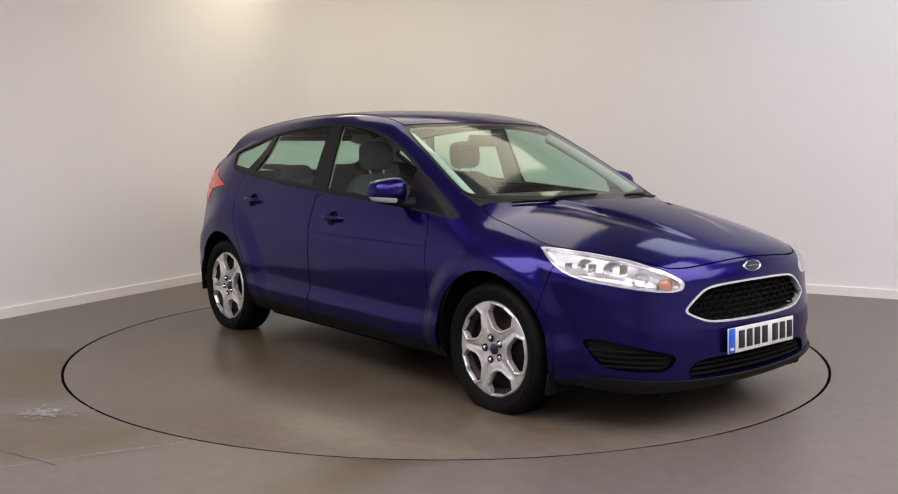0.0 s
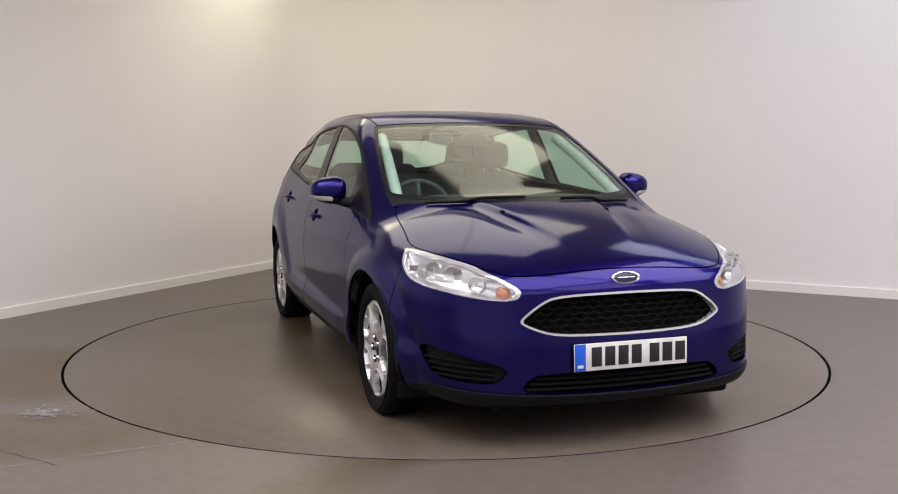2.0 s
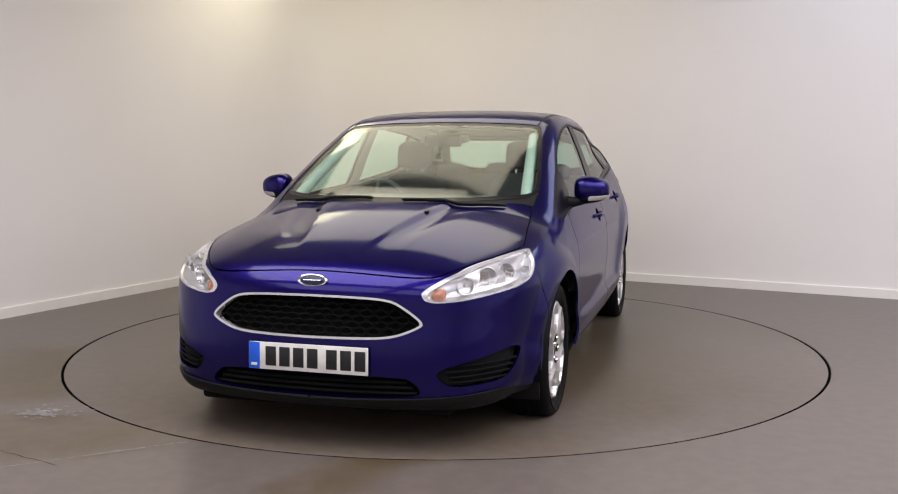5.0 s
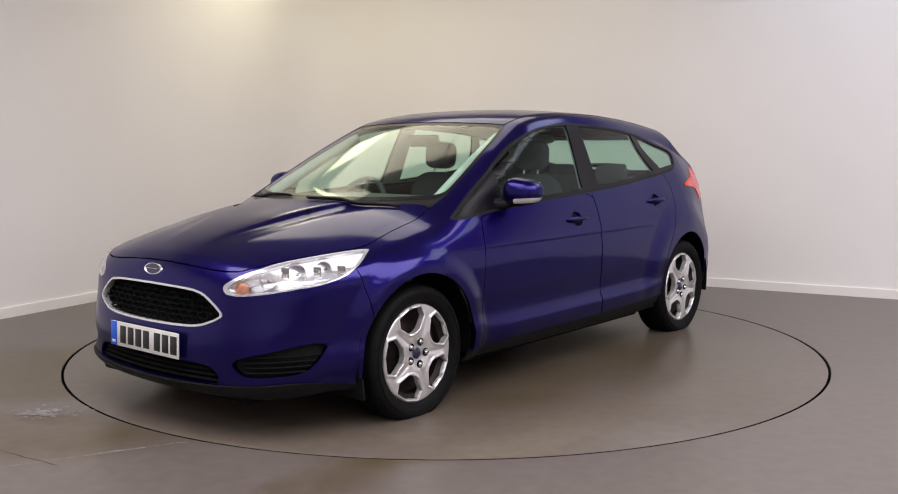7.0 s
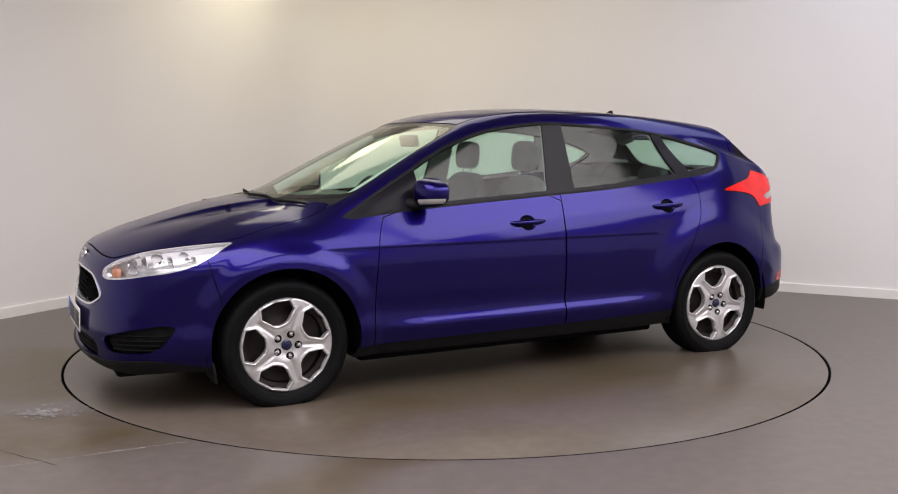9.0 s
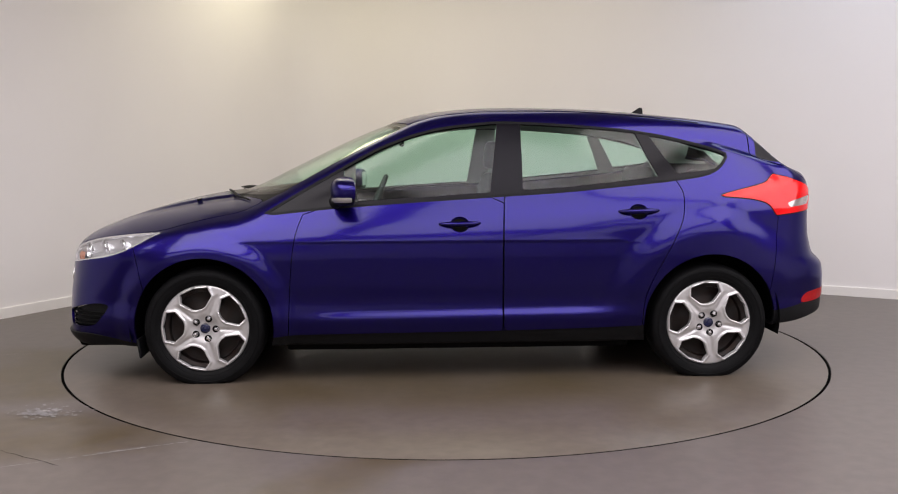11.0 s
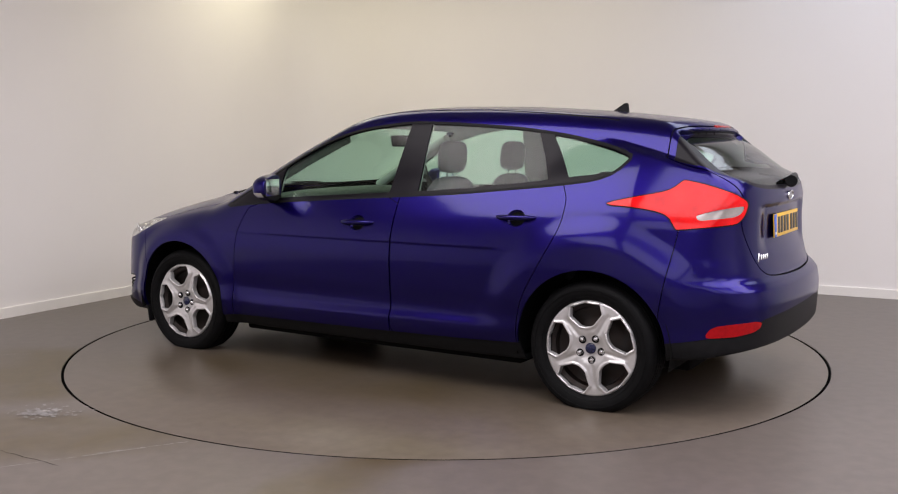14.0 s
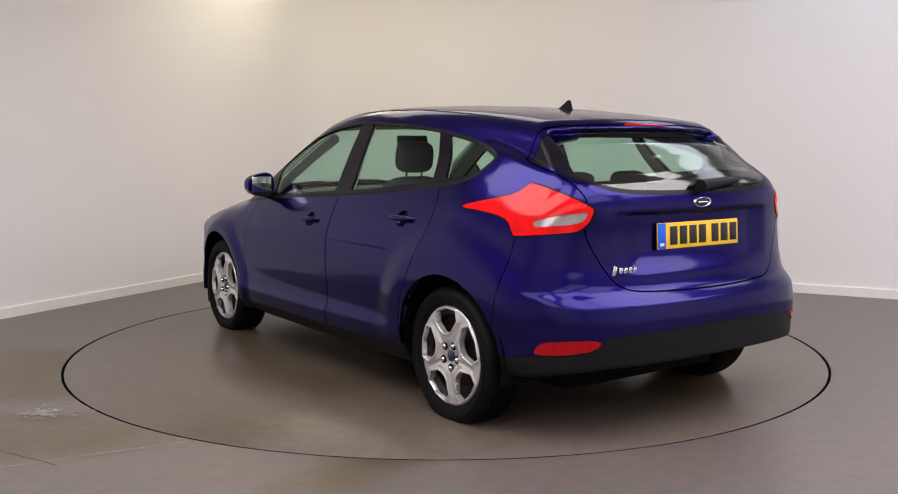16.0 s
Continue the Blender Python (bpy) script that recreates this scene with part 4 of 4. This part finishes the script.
def build_wheel(place, spin):
    """Steel wheel in the axle's frame: outwards is y."""
    axis = pose(0, 0, 0, -90)
    bm = bmesh.new()
    lathe(bm, [(0.055, 0.035), (0.10, 0.030), (0.13, 0.010), (0.16, 0.012), (0.185, 0.02), (0.19, 0.05), (0.206, 0.064), (0.206, -0.08)], axis, 48)
    wheel = part("wheel", bm, STEEL, car, "steel wheel with a five-spoke silver cover")
    bm = bmesh.new()
    prof = [(0.203, 0.060), (0.214, 0.072), (0.228, 0.081), (0.247, 0.094), (0.268, 0.101), (0.288, 0.099), (0.300, 0.092), (0.3085, 0.080), (0.3125, 0.066)]
    for g in (0.046, 0.016, -0.016, -0.046):
        prof += [(0.3135, g + 0.005), (0.3065, g + 0.004), (0.3065, g - 0.004), (0.3135, g - 0.005)]
    prof += [(0.3125, -0.066), (0.3085, -0.08), (0.300, -0.092), (0.268, -0.102), (0.224, -0.089), (0.203, -0.06)]
    lathe(bm, prof, axis, 96)
    for v in bm.verts:
        low = 0.0015 - HUB_Z
        if v.co.z < -0.26:
            v.co.y *= 1 + 0.35 * (-0.26 - v.co.z)
        if v.co.z < low:
            v.co.z = low
    part("tyre", bm, RUBBER, wheel, "black rubber tyre")
    for r in (0.245, 0.276):
        bm = bmesh.new()
        y = 0.0925 if r < 0.25 else 0.1015
        tube(bm, [(r * math.cos(a * math.tau / 72), y, r * math.sin(a * math.tau / 72)) for a in range(72)], 0.0022, 5, True)
        part("sidewall_ridge", bm, RUBBER, wheel)
    # pressed cover with five openings
    big = 0.2285
    nr, na = 46, 240
    rr = np.linspace(0.024, big, nr)
    aa = np.arange(na) * math.tau / na
    gx = (rr[:, None] * np.cos(aa)).ravel()
    gz = (rr[:, None] * np.sin(aa)).ravel()
    idx = np.arange(nr * na).reshape(nr, na)
    a, b = idx[:-1], idx[1:]
    quads = np.stack([a, np.roll(a, -1, 1), np.roll(b, -1, 1), b], -1).reshape(-1, 4)
    tris = np.concatenate([quads[:, [0, 1, 2]], quads[:, [0, 2, 3]]])
    hole = outline([(-0.32, 0.880), (0.0, 0.940), (0.32, 0.880), (0.355, 0.68), (0.15, 0.48), (0.05, 0.45), (-0.05, 0.45), (-0.15, 0.48), (-0.355, 0.68)], 0) * big
    d = np.full(gx.shape, 9.0)
    for k in range(5):
        w = math.radians(spin - 90 + 36 + 72 * k)
        u = -gx * math.sin(w) + gz * math.cos(w)
        v = gx * math.cos(w) + gz * math.sin(w)
        d = np.minimum(d, inside_of(hole, u, v))
    r = np.hypot(gx, gz)
    rise = 0.006 * np.sin(np.pi * np.clip(r / big, 0, 1)) - 0.012 * ramp(0.085, 0.035, r) + 0.006 * ramp(0.016, 0.004, d) - 0.004 * ramp(0.003, 0.0, d) - 0.008 * ramp(0.221, 0.2285, r)
    spoke = np.abs((np.degrees(np.arctan2(gz, gx)) + 90 - spin + 36) % 72 - 36) / 36
    rise = rise - 0.006 * np.exp(-(spoke * r / 0.016) ** 2) * ramp(0.06, 0.09, r) * ramp(0.20, 0.16, r)
    sheet = (np.stack([gx, 0.084 + rise, gz], 1), tris[:, ::-1])
    sheet = cut(sheet, d)[1]
    flat_sheet("wheel_cover", sheet, ALLOY, wheel, 0.030, "silver five-spoke wheel cover")
    bm = bmesh.new()
    lathe(bm, [(0.0005, 0.006), (0.018, 0.005), (0.0255, 0.001), (0.027, -0.012)], pose(0, 0.078, 0, -90), 32)
    part("centre_cap", bm, BADGE, wheel, "dark blue centre cap")
    for k in range(5):
        w = math.radians(spin - 90 + 72 * k)
        bm = bmesh.new()
        lathe(bm, [(0.0005, 0.014), (0.007, 0.013), (0.0105, 0.008), (0.0115, -0.012)], pose(0.056 * math.cos(w), 0.080, 0.054 * math.sin(w), -90), 16)
        part("wheel_nut", bm, CHROME, wheel, "chrome wheel nut")
        # raised black ring paints the shade of the recess round the nut
        bm = bmesh.new()
        lathe(bm, [(0.0116, 0.003), (0.0175, 0.006), (0.019, 0.001)], pose(0.056 * math.cos(w), 0.0805, 0.054 * math.sin(w), -90), 16)
        part("recess_shade_ring", bm, SHADOW_TRIM, wheel)
    bm = bmesh.new()
    lathe(bm, [(0.06, 0.0), (0.139, 0.0), (0.139, -0.022), (0.06, -0.022)], pose(0, 0.005, 0, -90), 48)
    part("brake_disc", bm, STEEL, wheel, "rusty brake disc")
    wheel.matrix_basis = place
    return wheel


AXLE_Y = 0.768
for x, s, spin in ((WHEEL_X, 1, -15), (-WHEEL_X, 1, -8), (WHEEL_X, -1, 18), (-WHEEL_X, -1, 10)):
    build_wheel(pose(x, s * AXLE_Y, HUB_Z, 0, 0, 0 if s > 0 else 180), spin)
for ob in [o for o in car.children if o.name.split(".")[0] == "wheel"]:
    liner = bmesh.new()
    s = 1 if ob.matrix_basis.translation.y > 0 else -1
    x0 = ob.matrix_basis.translation.x
    arc = [(x0 + 0.384 * math.cos(a), WHEEL_Z + 0.384 * math.sin(a)) for a in np.linspace(math.radians(-12), math.radians(192), 40)]
    front = [liner.verts.new((x, s * 0.858, z)) for x, z in arc]
    rear = [liner.verts.new((x, s * 0.50, z)) for x, z in arc]
    for i in range(len(arc) - 1):
        liner.faces.new((front[i], front[i + 1], rear[i + 1], rear[i]))
    liner.faces.new(rear)
    part("wheel_arch_liner", liner, SHADOW_TRIM, car, "black wheel arch liner")

bm = bmesh.new()
for x0, x1 in ((-0.92, 0.92), (1.72, 2.06)):
    box(bm, (x1 - x0, 1.50 if abs(x0) < 1 else 1.12, 0.10), pose((x0 + x1) / 2, 0, 0.195), 0.02)
box(bm, (3.70, 0.98, 0.10), pose(0.16, 0, 0.200), 0.02)
box(bm, (0.5, 1.1, 0.10), pose(-1.72, 0, 0.36), 0.03)
part("underbody", bm, SHADOW_TRIM, car, "black underbody")
for s in (1, -1):
    bm = bmesh.new()
    box(bm, (0.012, 0.20, 0.10), pose(1.665, s * 0.745, 0.185, 0, 8), 0.004)
    part("air_deflector", bm, TRIM, car, "black rubber air deflector")


def shell_blob(rx, ry, rz, power=3.0, n=40):
    """A rounded box as vertices and triangles, about the origin."""
    u = np.linspace(-math.pi, math.pi, 2 * n, endpoint=False)
    v = np.linspace(-math.pi / 2 + 0.01, math.pi / 2 - 0.01, n)
    f = lambda w: np.sign(w) * np.abs(w) ** (2 / power)
    x = rx * f(np.cos(v))[:, None] * f(np.cos(u))
    y = ry * f(np.cos(v))[:, None] * f(np.sin(u))
    z = rz * f(np.sin(v))[:, None] * np.ones_like(u)
    p = np.stack([x, y, z], -1).reshape(-1, 3)
    i = np.arange(n * 2 * n).reshape(n, 2 * n)
    a, b = i[:-1], i[1:]
    q = np.stack([a, np.roll(a, -1, 1), np.roll(b, -1, 1), b], -1).reshape(-1, 4)
    return p, np.concatenate([q[:, [0, 1, 2]], q[:, [0, 2, 3]]])


def free_mesh(name, mesh, material, parent, label=""):
    me = bpy.data.meshes.new(name)
    me.from_pydata(mesh[0].tolist(), [], mesh[1].tolist())
    me.shade_smooth()
    me.materials.append(material)
    ob = new(name, me)
    ob.parent = parent
    return tagged(ob, label) if label else ob


# door mirrors
for s in (1, -1):
    p, t = shell_blob(0.078, 0.092, 0.070, 2.7)
    p = p.copy()
    p[:, 0] = np.maximum(p[:, 0], -0.034)
    p[:, 2] *= 1 - 0.22 * (p[:, 1] / 0.092)
    p[:, 0] -= 0.18 * p[:, 1]
    p = p * (1, s, 1) + (0.585, s * 0.912, 0.995)
    if s < 0:
        t = t[:, ::-1]
    low, up = cut((p, t), p[:, 2] - 0.957 - 0.06 * (np.abs(p[:, 1]) - 0.9))
    case = free_mesh("door_mirror", up, PAINT, car, "blue painted door mirror")
    free_mesh("lower_case", low, TRIM, case, "black lower mirror case")
    ind = cut((p * (1, 1, 1), t), np.maximum(np.abs(p[:, 2] - 0.952 - 0.06 * (np.abs(p[:, 1]) - 0.9)) - 0.012, np.maximum(0.90 - np.abs(p[:, 1]), 0.555 - p[:, 0])))[0]
    c = np.array((0.585, s * 0.912, 0.995))
    free_mesh("indicator", (c + (ind[0] - c) * 1.022, ind[1]), INDICATOR, case, "clear side indicator")
    bm = bmesh.new()
    box(bm, (0.004, 0.136, 0.092), pose(0.550, s * 0.912, 0.998, 0, 0, s * 10.2), 0.0015)
    part("mirror_glass", bm, CHROME, case, "silver mirror glass")
    bm = bmesh.new()
    tube(bm, [(0.66, s * 0.765, 0.935), (0.64, s * 0.82, 0.932), (0.61, s * 0.88, 0.945)], [0.035, 0.028, 0.022], 14)
    part("mirror_arm", bm, TRIM, case, "black mirror arm")

# number plates, badges and lettering as plain shapes
def number_plate(front):
    bm = bmesh.new()
    box(bm, (0.006, 0.52, 0.111), Matrix(), 0.0015)
    plate = part("number_plate", bm, PLATE_WHITE if front else PLATE_YELLOW, car, "white front number plate" if front else "yellow rear number plate")
    s = 1 if front else -1
    bm = bmesh.new()
    box(bm, (0.002, 0.048, 0.109), pose(s * 0.0035, -s * 0.2345, 0), 0.0005)
    part("blue_band", bm, PLATE_BLUE, plate, "blue plate band")
    bm = bmesh.new()
    box(bm, (0.002, 0.026, 0.012), pose(s * 0.0045, -s * 0.2345, -0.036), 0.0004)
    part("bar", bm, PLATE_WHITE, plate)
    y = -0.186
    for k in range(7):
        bm = bmesh.new()
        box(bm, (0.002, 0.046, 0.079), pose(s * 0.0036, s * (y + 0.025), 0), 0.0006)
        part("bar", bm, INK, plate)
        y += 0.061 if k != 3 else 0.083
    return plate


number_plate(True).matrix_basis = pose(2.184, 0, 0.381, 0, -2)
number_plate(False).matrix_basis = pose(surface_x(0, 0.846, False) - 0.008, 0, 0.846, 0, 3)


def oval_badge(w, h):
    bm = bmesh.new()
    m = Matrix.Diagonal((w / 2, h / 2, 1, 1))
    turn = pose(0, 0, 0, 90, 0, 90)
    lathe(bm, [(0.80, 0.004), (0.86, 0.007), (0.96, 0.006), (1.0, 0.0)], turn @ m, 40)
    rim = part("badge", bm, CHROME, car, "oval chrome-rimmed badge")
    bm = bmesh.new()
    lathe(bm, [(0.001, 0.0055), (0.5, 0.005), (0.85, 0.004)], turn @ m, 40)
    part("badge_face", bm, BADGE, rim, "dark blue badge face")
    bm = bmesh.new()
    tube(bm, [(0.006, (q - 0.5) * 0.56 * w, 0.0) for q in np.linspace(0, 1, 25)], 0.0016, 6)
    part("badge_mark", bm, CHROME, rim)
    return rim


oval_badge(0.135, 0.053).matrix_basis = pose(surface_x(0, 0.688) + 0.001, 0, 0.688, 0, -16)
oval_badge(0.110, 0.046).matrix_basis = pose(surface_x(0, 0.985, False) - 0.001, 0, 0.985, 0, 6, 180)
for k, (y, h, w) in enumerate(((0.496, 0.040, 0.020), (0.466, 0.024, 0.020), (0.441, 0.024, 0.017), (0.417, 0.024, 0.018), (0.393, 0.024, 0.016))):
    bm = bmesh.new()
    box(bm, (0.006, w, h), pose(surface_x(y, 0.716, False) - 0.002, y, 0.716, 16, 0, 6), 0.0012)
    part("lettering_bar", bm, CHROME, car)

# wipers, aerial, washer jets
for a, b, bow in (((1.125, -0.545), (1.262, -0.070), 0.02), ((1.305, 0.10), (1.130, 0.570), 0.02)):
    bm = bmesh.new()
    pts = []
    for q in np.linspace(0, 1, 13):
        x, y = a[0] + (b[0] - a[0]) * q + bow * math.sin(math.pi * q), a[1] + (b[1] - a[1]) * q
        pts.append((x, y, surface_z(x, abs(y)) + 0.012))
    tube(bm, pts, [0.004 + 0.003 * math.sin(math.pi * q) for q in np.linspace(0, 1, 13)], 8)
    arm = part("wiper", bm, TRIM, car, "black windscreen wiper")
    bm = bmesh.new()
    tube(bm, [(p0[0] - 0.012, p0[1], p0[2] - 0.008) for p0 in pts], 0.004, 6)
    part("wiper_blade", bm, RUBBER, arm)
bm = bmesh.new()
pts = [(surface_x(abs(y), z, False) - 0.030 + 0.02 * q, y, z) for q, y, z in ((0, 0.02, 1.052), (0.2, -0.04, 1.060), (0.5, -0.14, 1.066), (0.8, -0.24, 1.072), (1, -0.30, 1.076))]
tube(bm, pts, [0.030, 0.026, 0.022, 0.016, 0.007], 12)
part("rear_wiper", bm, TRIM, car, "black rear wiper")
bm = bmesh.new()
top = surface_z(-1.12, 0)
vs = [bm.verts.new(v) for v in ((-1.075, 0.012, top - 0.002), (-1.075, -0.012, top - 0.002), (-1.165, 0.022, top - 0.008), (-1.165, -0.022, top - 0.008), (-1.145, 0.005, top + 0.045), (-1.145, -0.005, top + 0.045), (-1.165, 0.004, top + 0.043), (-1.165, -0.004, top + 0.043))]
for f in ((0, 1, 5, 4), (0, 4, 6, 2), (1, 3, 7, 5), (4, 5, 7, 6), (2, 6, 7, 3), (0, 2, 3, 1)):
    bm.faces.new([vs[i] for i in f])
bmesh.ops.bevel(bm, geom=bm.edges[:], offset=0.004, segments=2, affect="EDGES")
part("aerial", bm, TRIM, car, "black roof aerial fin")
for s in (1, -1):
    bm = bmesh.new()
    box(bm, (0.026, 0.020, 0.012), pose(1.449, s * 0.27, surface_z(1.449, 0.27) + 0.002, 0, 12), 0.004)
    part("washer_jet", bm, TRIM, car, "black washer jet")

# pale trim up the windscreen pillars
for s in (1, -1):
    bm = bmesh.new()
    line = []
    for q in np.linspace(0, 1, 9):
        x, y = 0.93 - 0.62 * q, 0.625 - 0.085 * q
        line.append((x, s * y, surface_z(x, y) - 0.055))
    tube(bm, line, 0.030, 10)
    part("pillar_trim", bm, LINING, car, "pale grey windscreen pillar trim")

# cabin
panel("roof_lining", both(roof_panel), LINING, car, "pale grey roof lining", lip=0.0, sink=0.035)


def soft_block(name, r, place, material, parent, power=3.5, label="", n=18):
    p, t = shell_blob(*r, power, n)
    ob = free_mesh(name, (p, t), material, parent, label)
    ob.matrix_basis = place
    return ob


def seat(x, y):
    base = soft_block("seat", (0.26, 0.25, 0.09), pose(x, y, 0.46, 0, -6), CLOTH, car, label="dark cloth front seat")
    soft_block("backrest", (0.065, 0.24, 0.31), base.matrix_basis.inverted() @ pose(x - 0.26, y, 0.75, 0, -10), CLOTH, base)
    soft_block("headrest", (0.045, 0.115, 0.088), base.matrix_basis.inverted() @ pose(x - 0.31, y, 1.165, 0, -6), CLOTH, base)
    for s in (1, -1):
        bm = bmesh.new()
        tube(bm, [(x - 0.295, y + s * 0.05, 1.0), (x - 0.31, y + s * 0.05, 1.12)], 0.006, 8)
        ob = part("headrest_post", bm, CHROME, base)
        ob.matrix_basis = base.matrix_basis.inverted()


seat(0.03, 0.36)
seat(0.03, -0.36)
bench = soft_block("rear_seat", (0.26, 0.62, 0.10), pose(-0.80, 0, 0.47, 0, -6), CLOTH, car, label="dark cloth rear bench seat")
soft_block("backrest", (0.07, 0.60, 0.27), bench.matrix_basis.inverted() @ pose(-1.10, 0, 0.76, 0, -18), CLOTH, bench)
for y in (-0.38, 0.0, 0.38):
    soft_block("headrest", (0.04, 0.12, 0.06), bench.matrix_basis.inverted() @ pose(-1.20, y, 1.035, 0, -12), CLOTH, bench)
soft_block("dashboard", (0.28, 0.70, 0.20), pose(0.86, 0, 0.75, 0, 8), CABIN, car, 4.5, "dark grey dashboard", 26)
bm = bmesh.new()
box(bm, (0.50, 1.24, 0.02), pose(-1.56, 0, 0.985), 0.006)
part("parcel_shelf", bm, CABIN, car, "dark parcel shelf")
bm = bmesh.new()
hub = pose(0.47, -0.36, 0.86, 0, 66)
tube(bm, [hub @ Vector((0.185 * math.cos(a * math.tau / 40), 0.185 * math.sin(a * math.tau / 40), 0)) for a in range(40)], 0.016, 10, True)
wheel_ring = part("steering_wheel", bm, CABIN, car, "black steering wheel")
bm = bmesh.new()
for a in (0, 90, 180):
    tube(bm, [hub @ Vector((0.05 * math.cos(radians(a)), 0.05 * math.sin(radians(a)), -0.01)), hub @ Vector((0.18 * math.cos(radians(a)), 0.18 * math.sin(radians(a)), 0))], 0.016, 8)
lathe(bm, [(0.001, 0.02), (0.05, 0.012), (0.065, -0.02)], hub, 24)
part("spokes", bm, CABIN, wheel_ring)
bm = bmesh.new()
box(bm, (0.03, 0.22, 0.07), pose(0.30, 0, 1.255, 0, 12), 0.012, 3)
part("interior_mirror", bm, TRIM, car, "black interior mirror")
bm = bmesh.new()
box(bm, (1.9, 1.30, 0.04), pose(-0.15, 0, 0.29), 0.01)
part("cabin_floor", bm, CABIN, car, "dark cabin floor")


def motions():
    """The turntable carries the car round, clockwise seen from above."""
    turn = [(0.0, -50.37), (0.5, -54.13), (1.0, -59.32), (1.5, -65.04), (2.0, -71.05), (2.5, -76.86), (3.0, -82.9), (3.5, -88.69), (4.0, -94.75),
            (4.5, -100.54), (5.0, -106.61), (5.8, -115.95), (6.6, -125.25), (7.5, -135.79), (8.0, -141.86), (8.5, -147.65), (9.0, -153.57),
            (9.8, -162.9), (10.6, -172.25), (11.5, -182.73), (12.0, -188.49), (12.5, -194.21), (13.0, -200.01), (13.5, -205.8), (14.0, -211.68),
            (14.5, -217.48), (15.0, -223.44), (15.5, -229.2), (16.0, -235.27)]
    walk(turntable, [(t, pose(0.005, 0.027, 0, 0, 0, a)) for t, a in turn])
    walk(car, [(t, pose(0, 0, 0, 0, 0, a) @ pose(-0.0295, 0.0638, 0)) for t, a in turn])


motions()
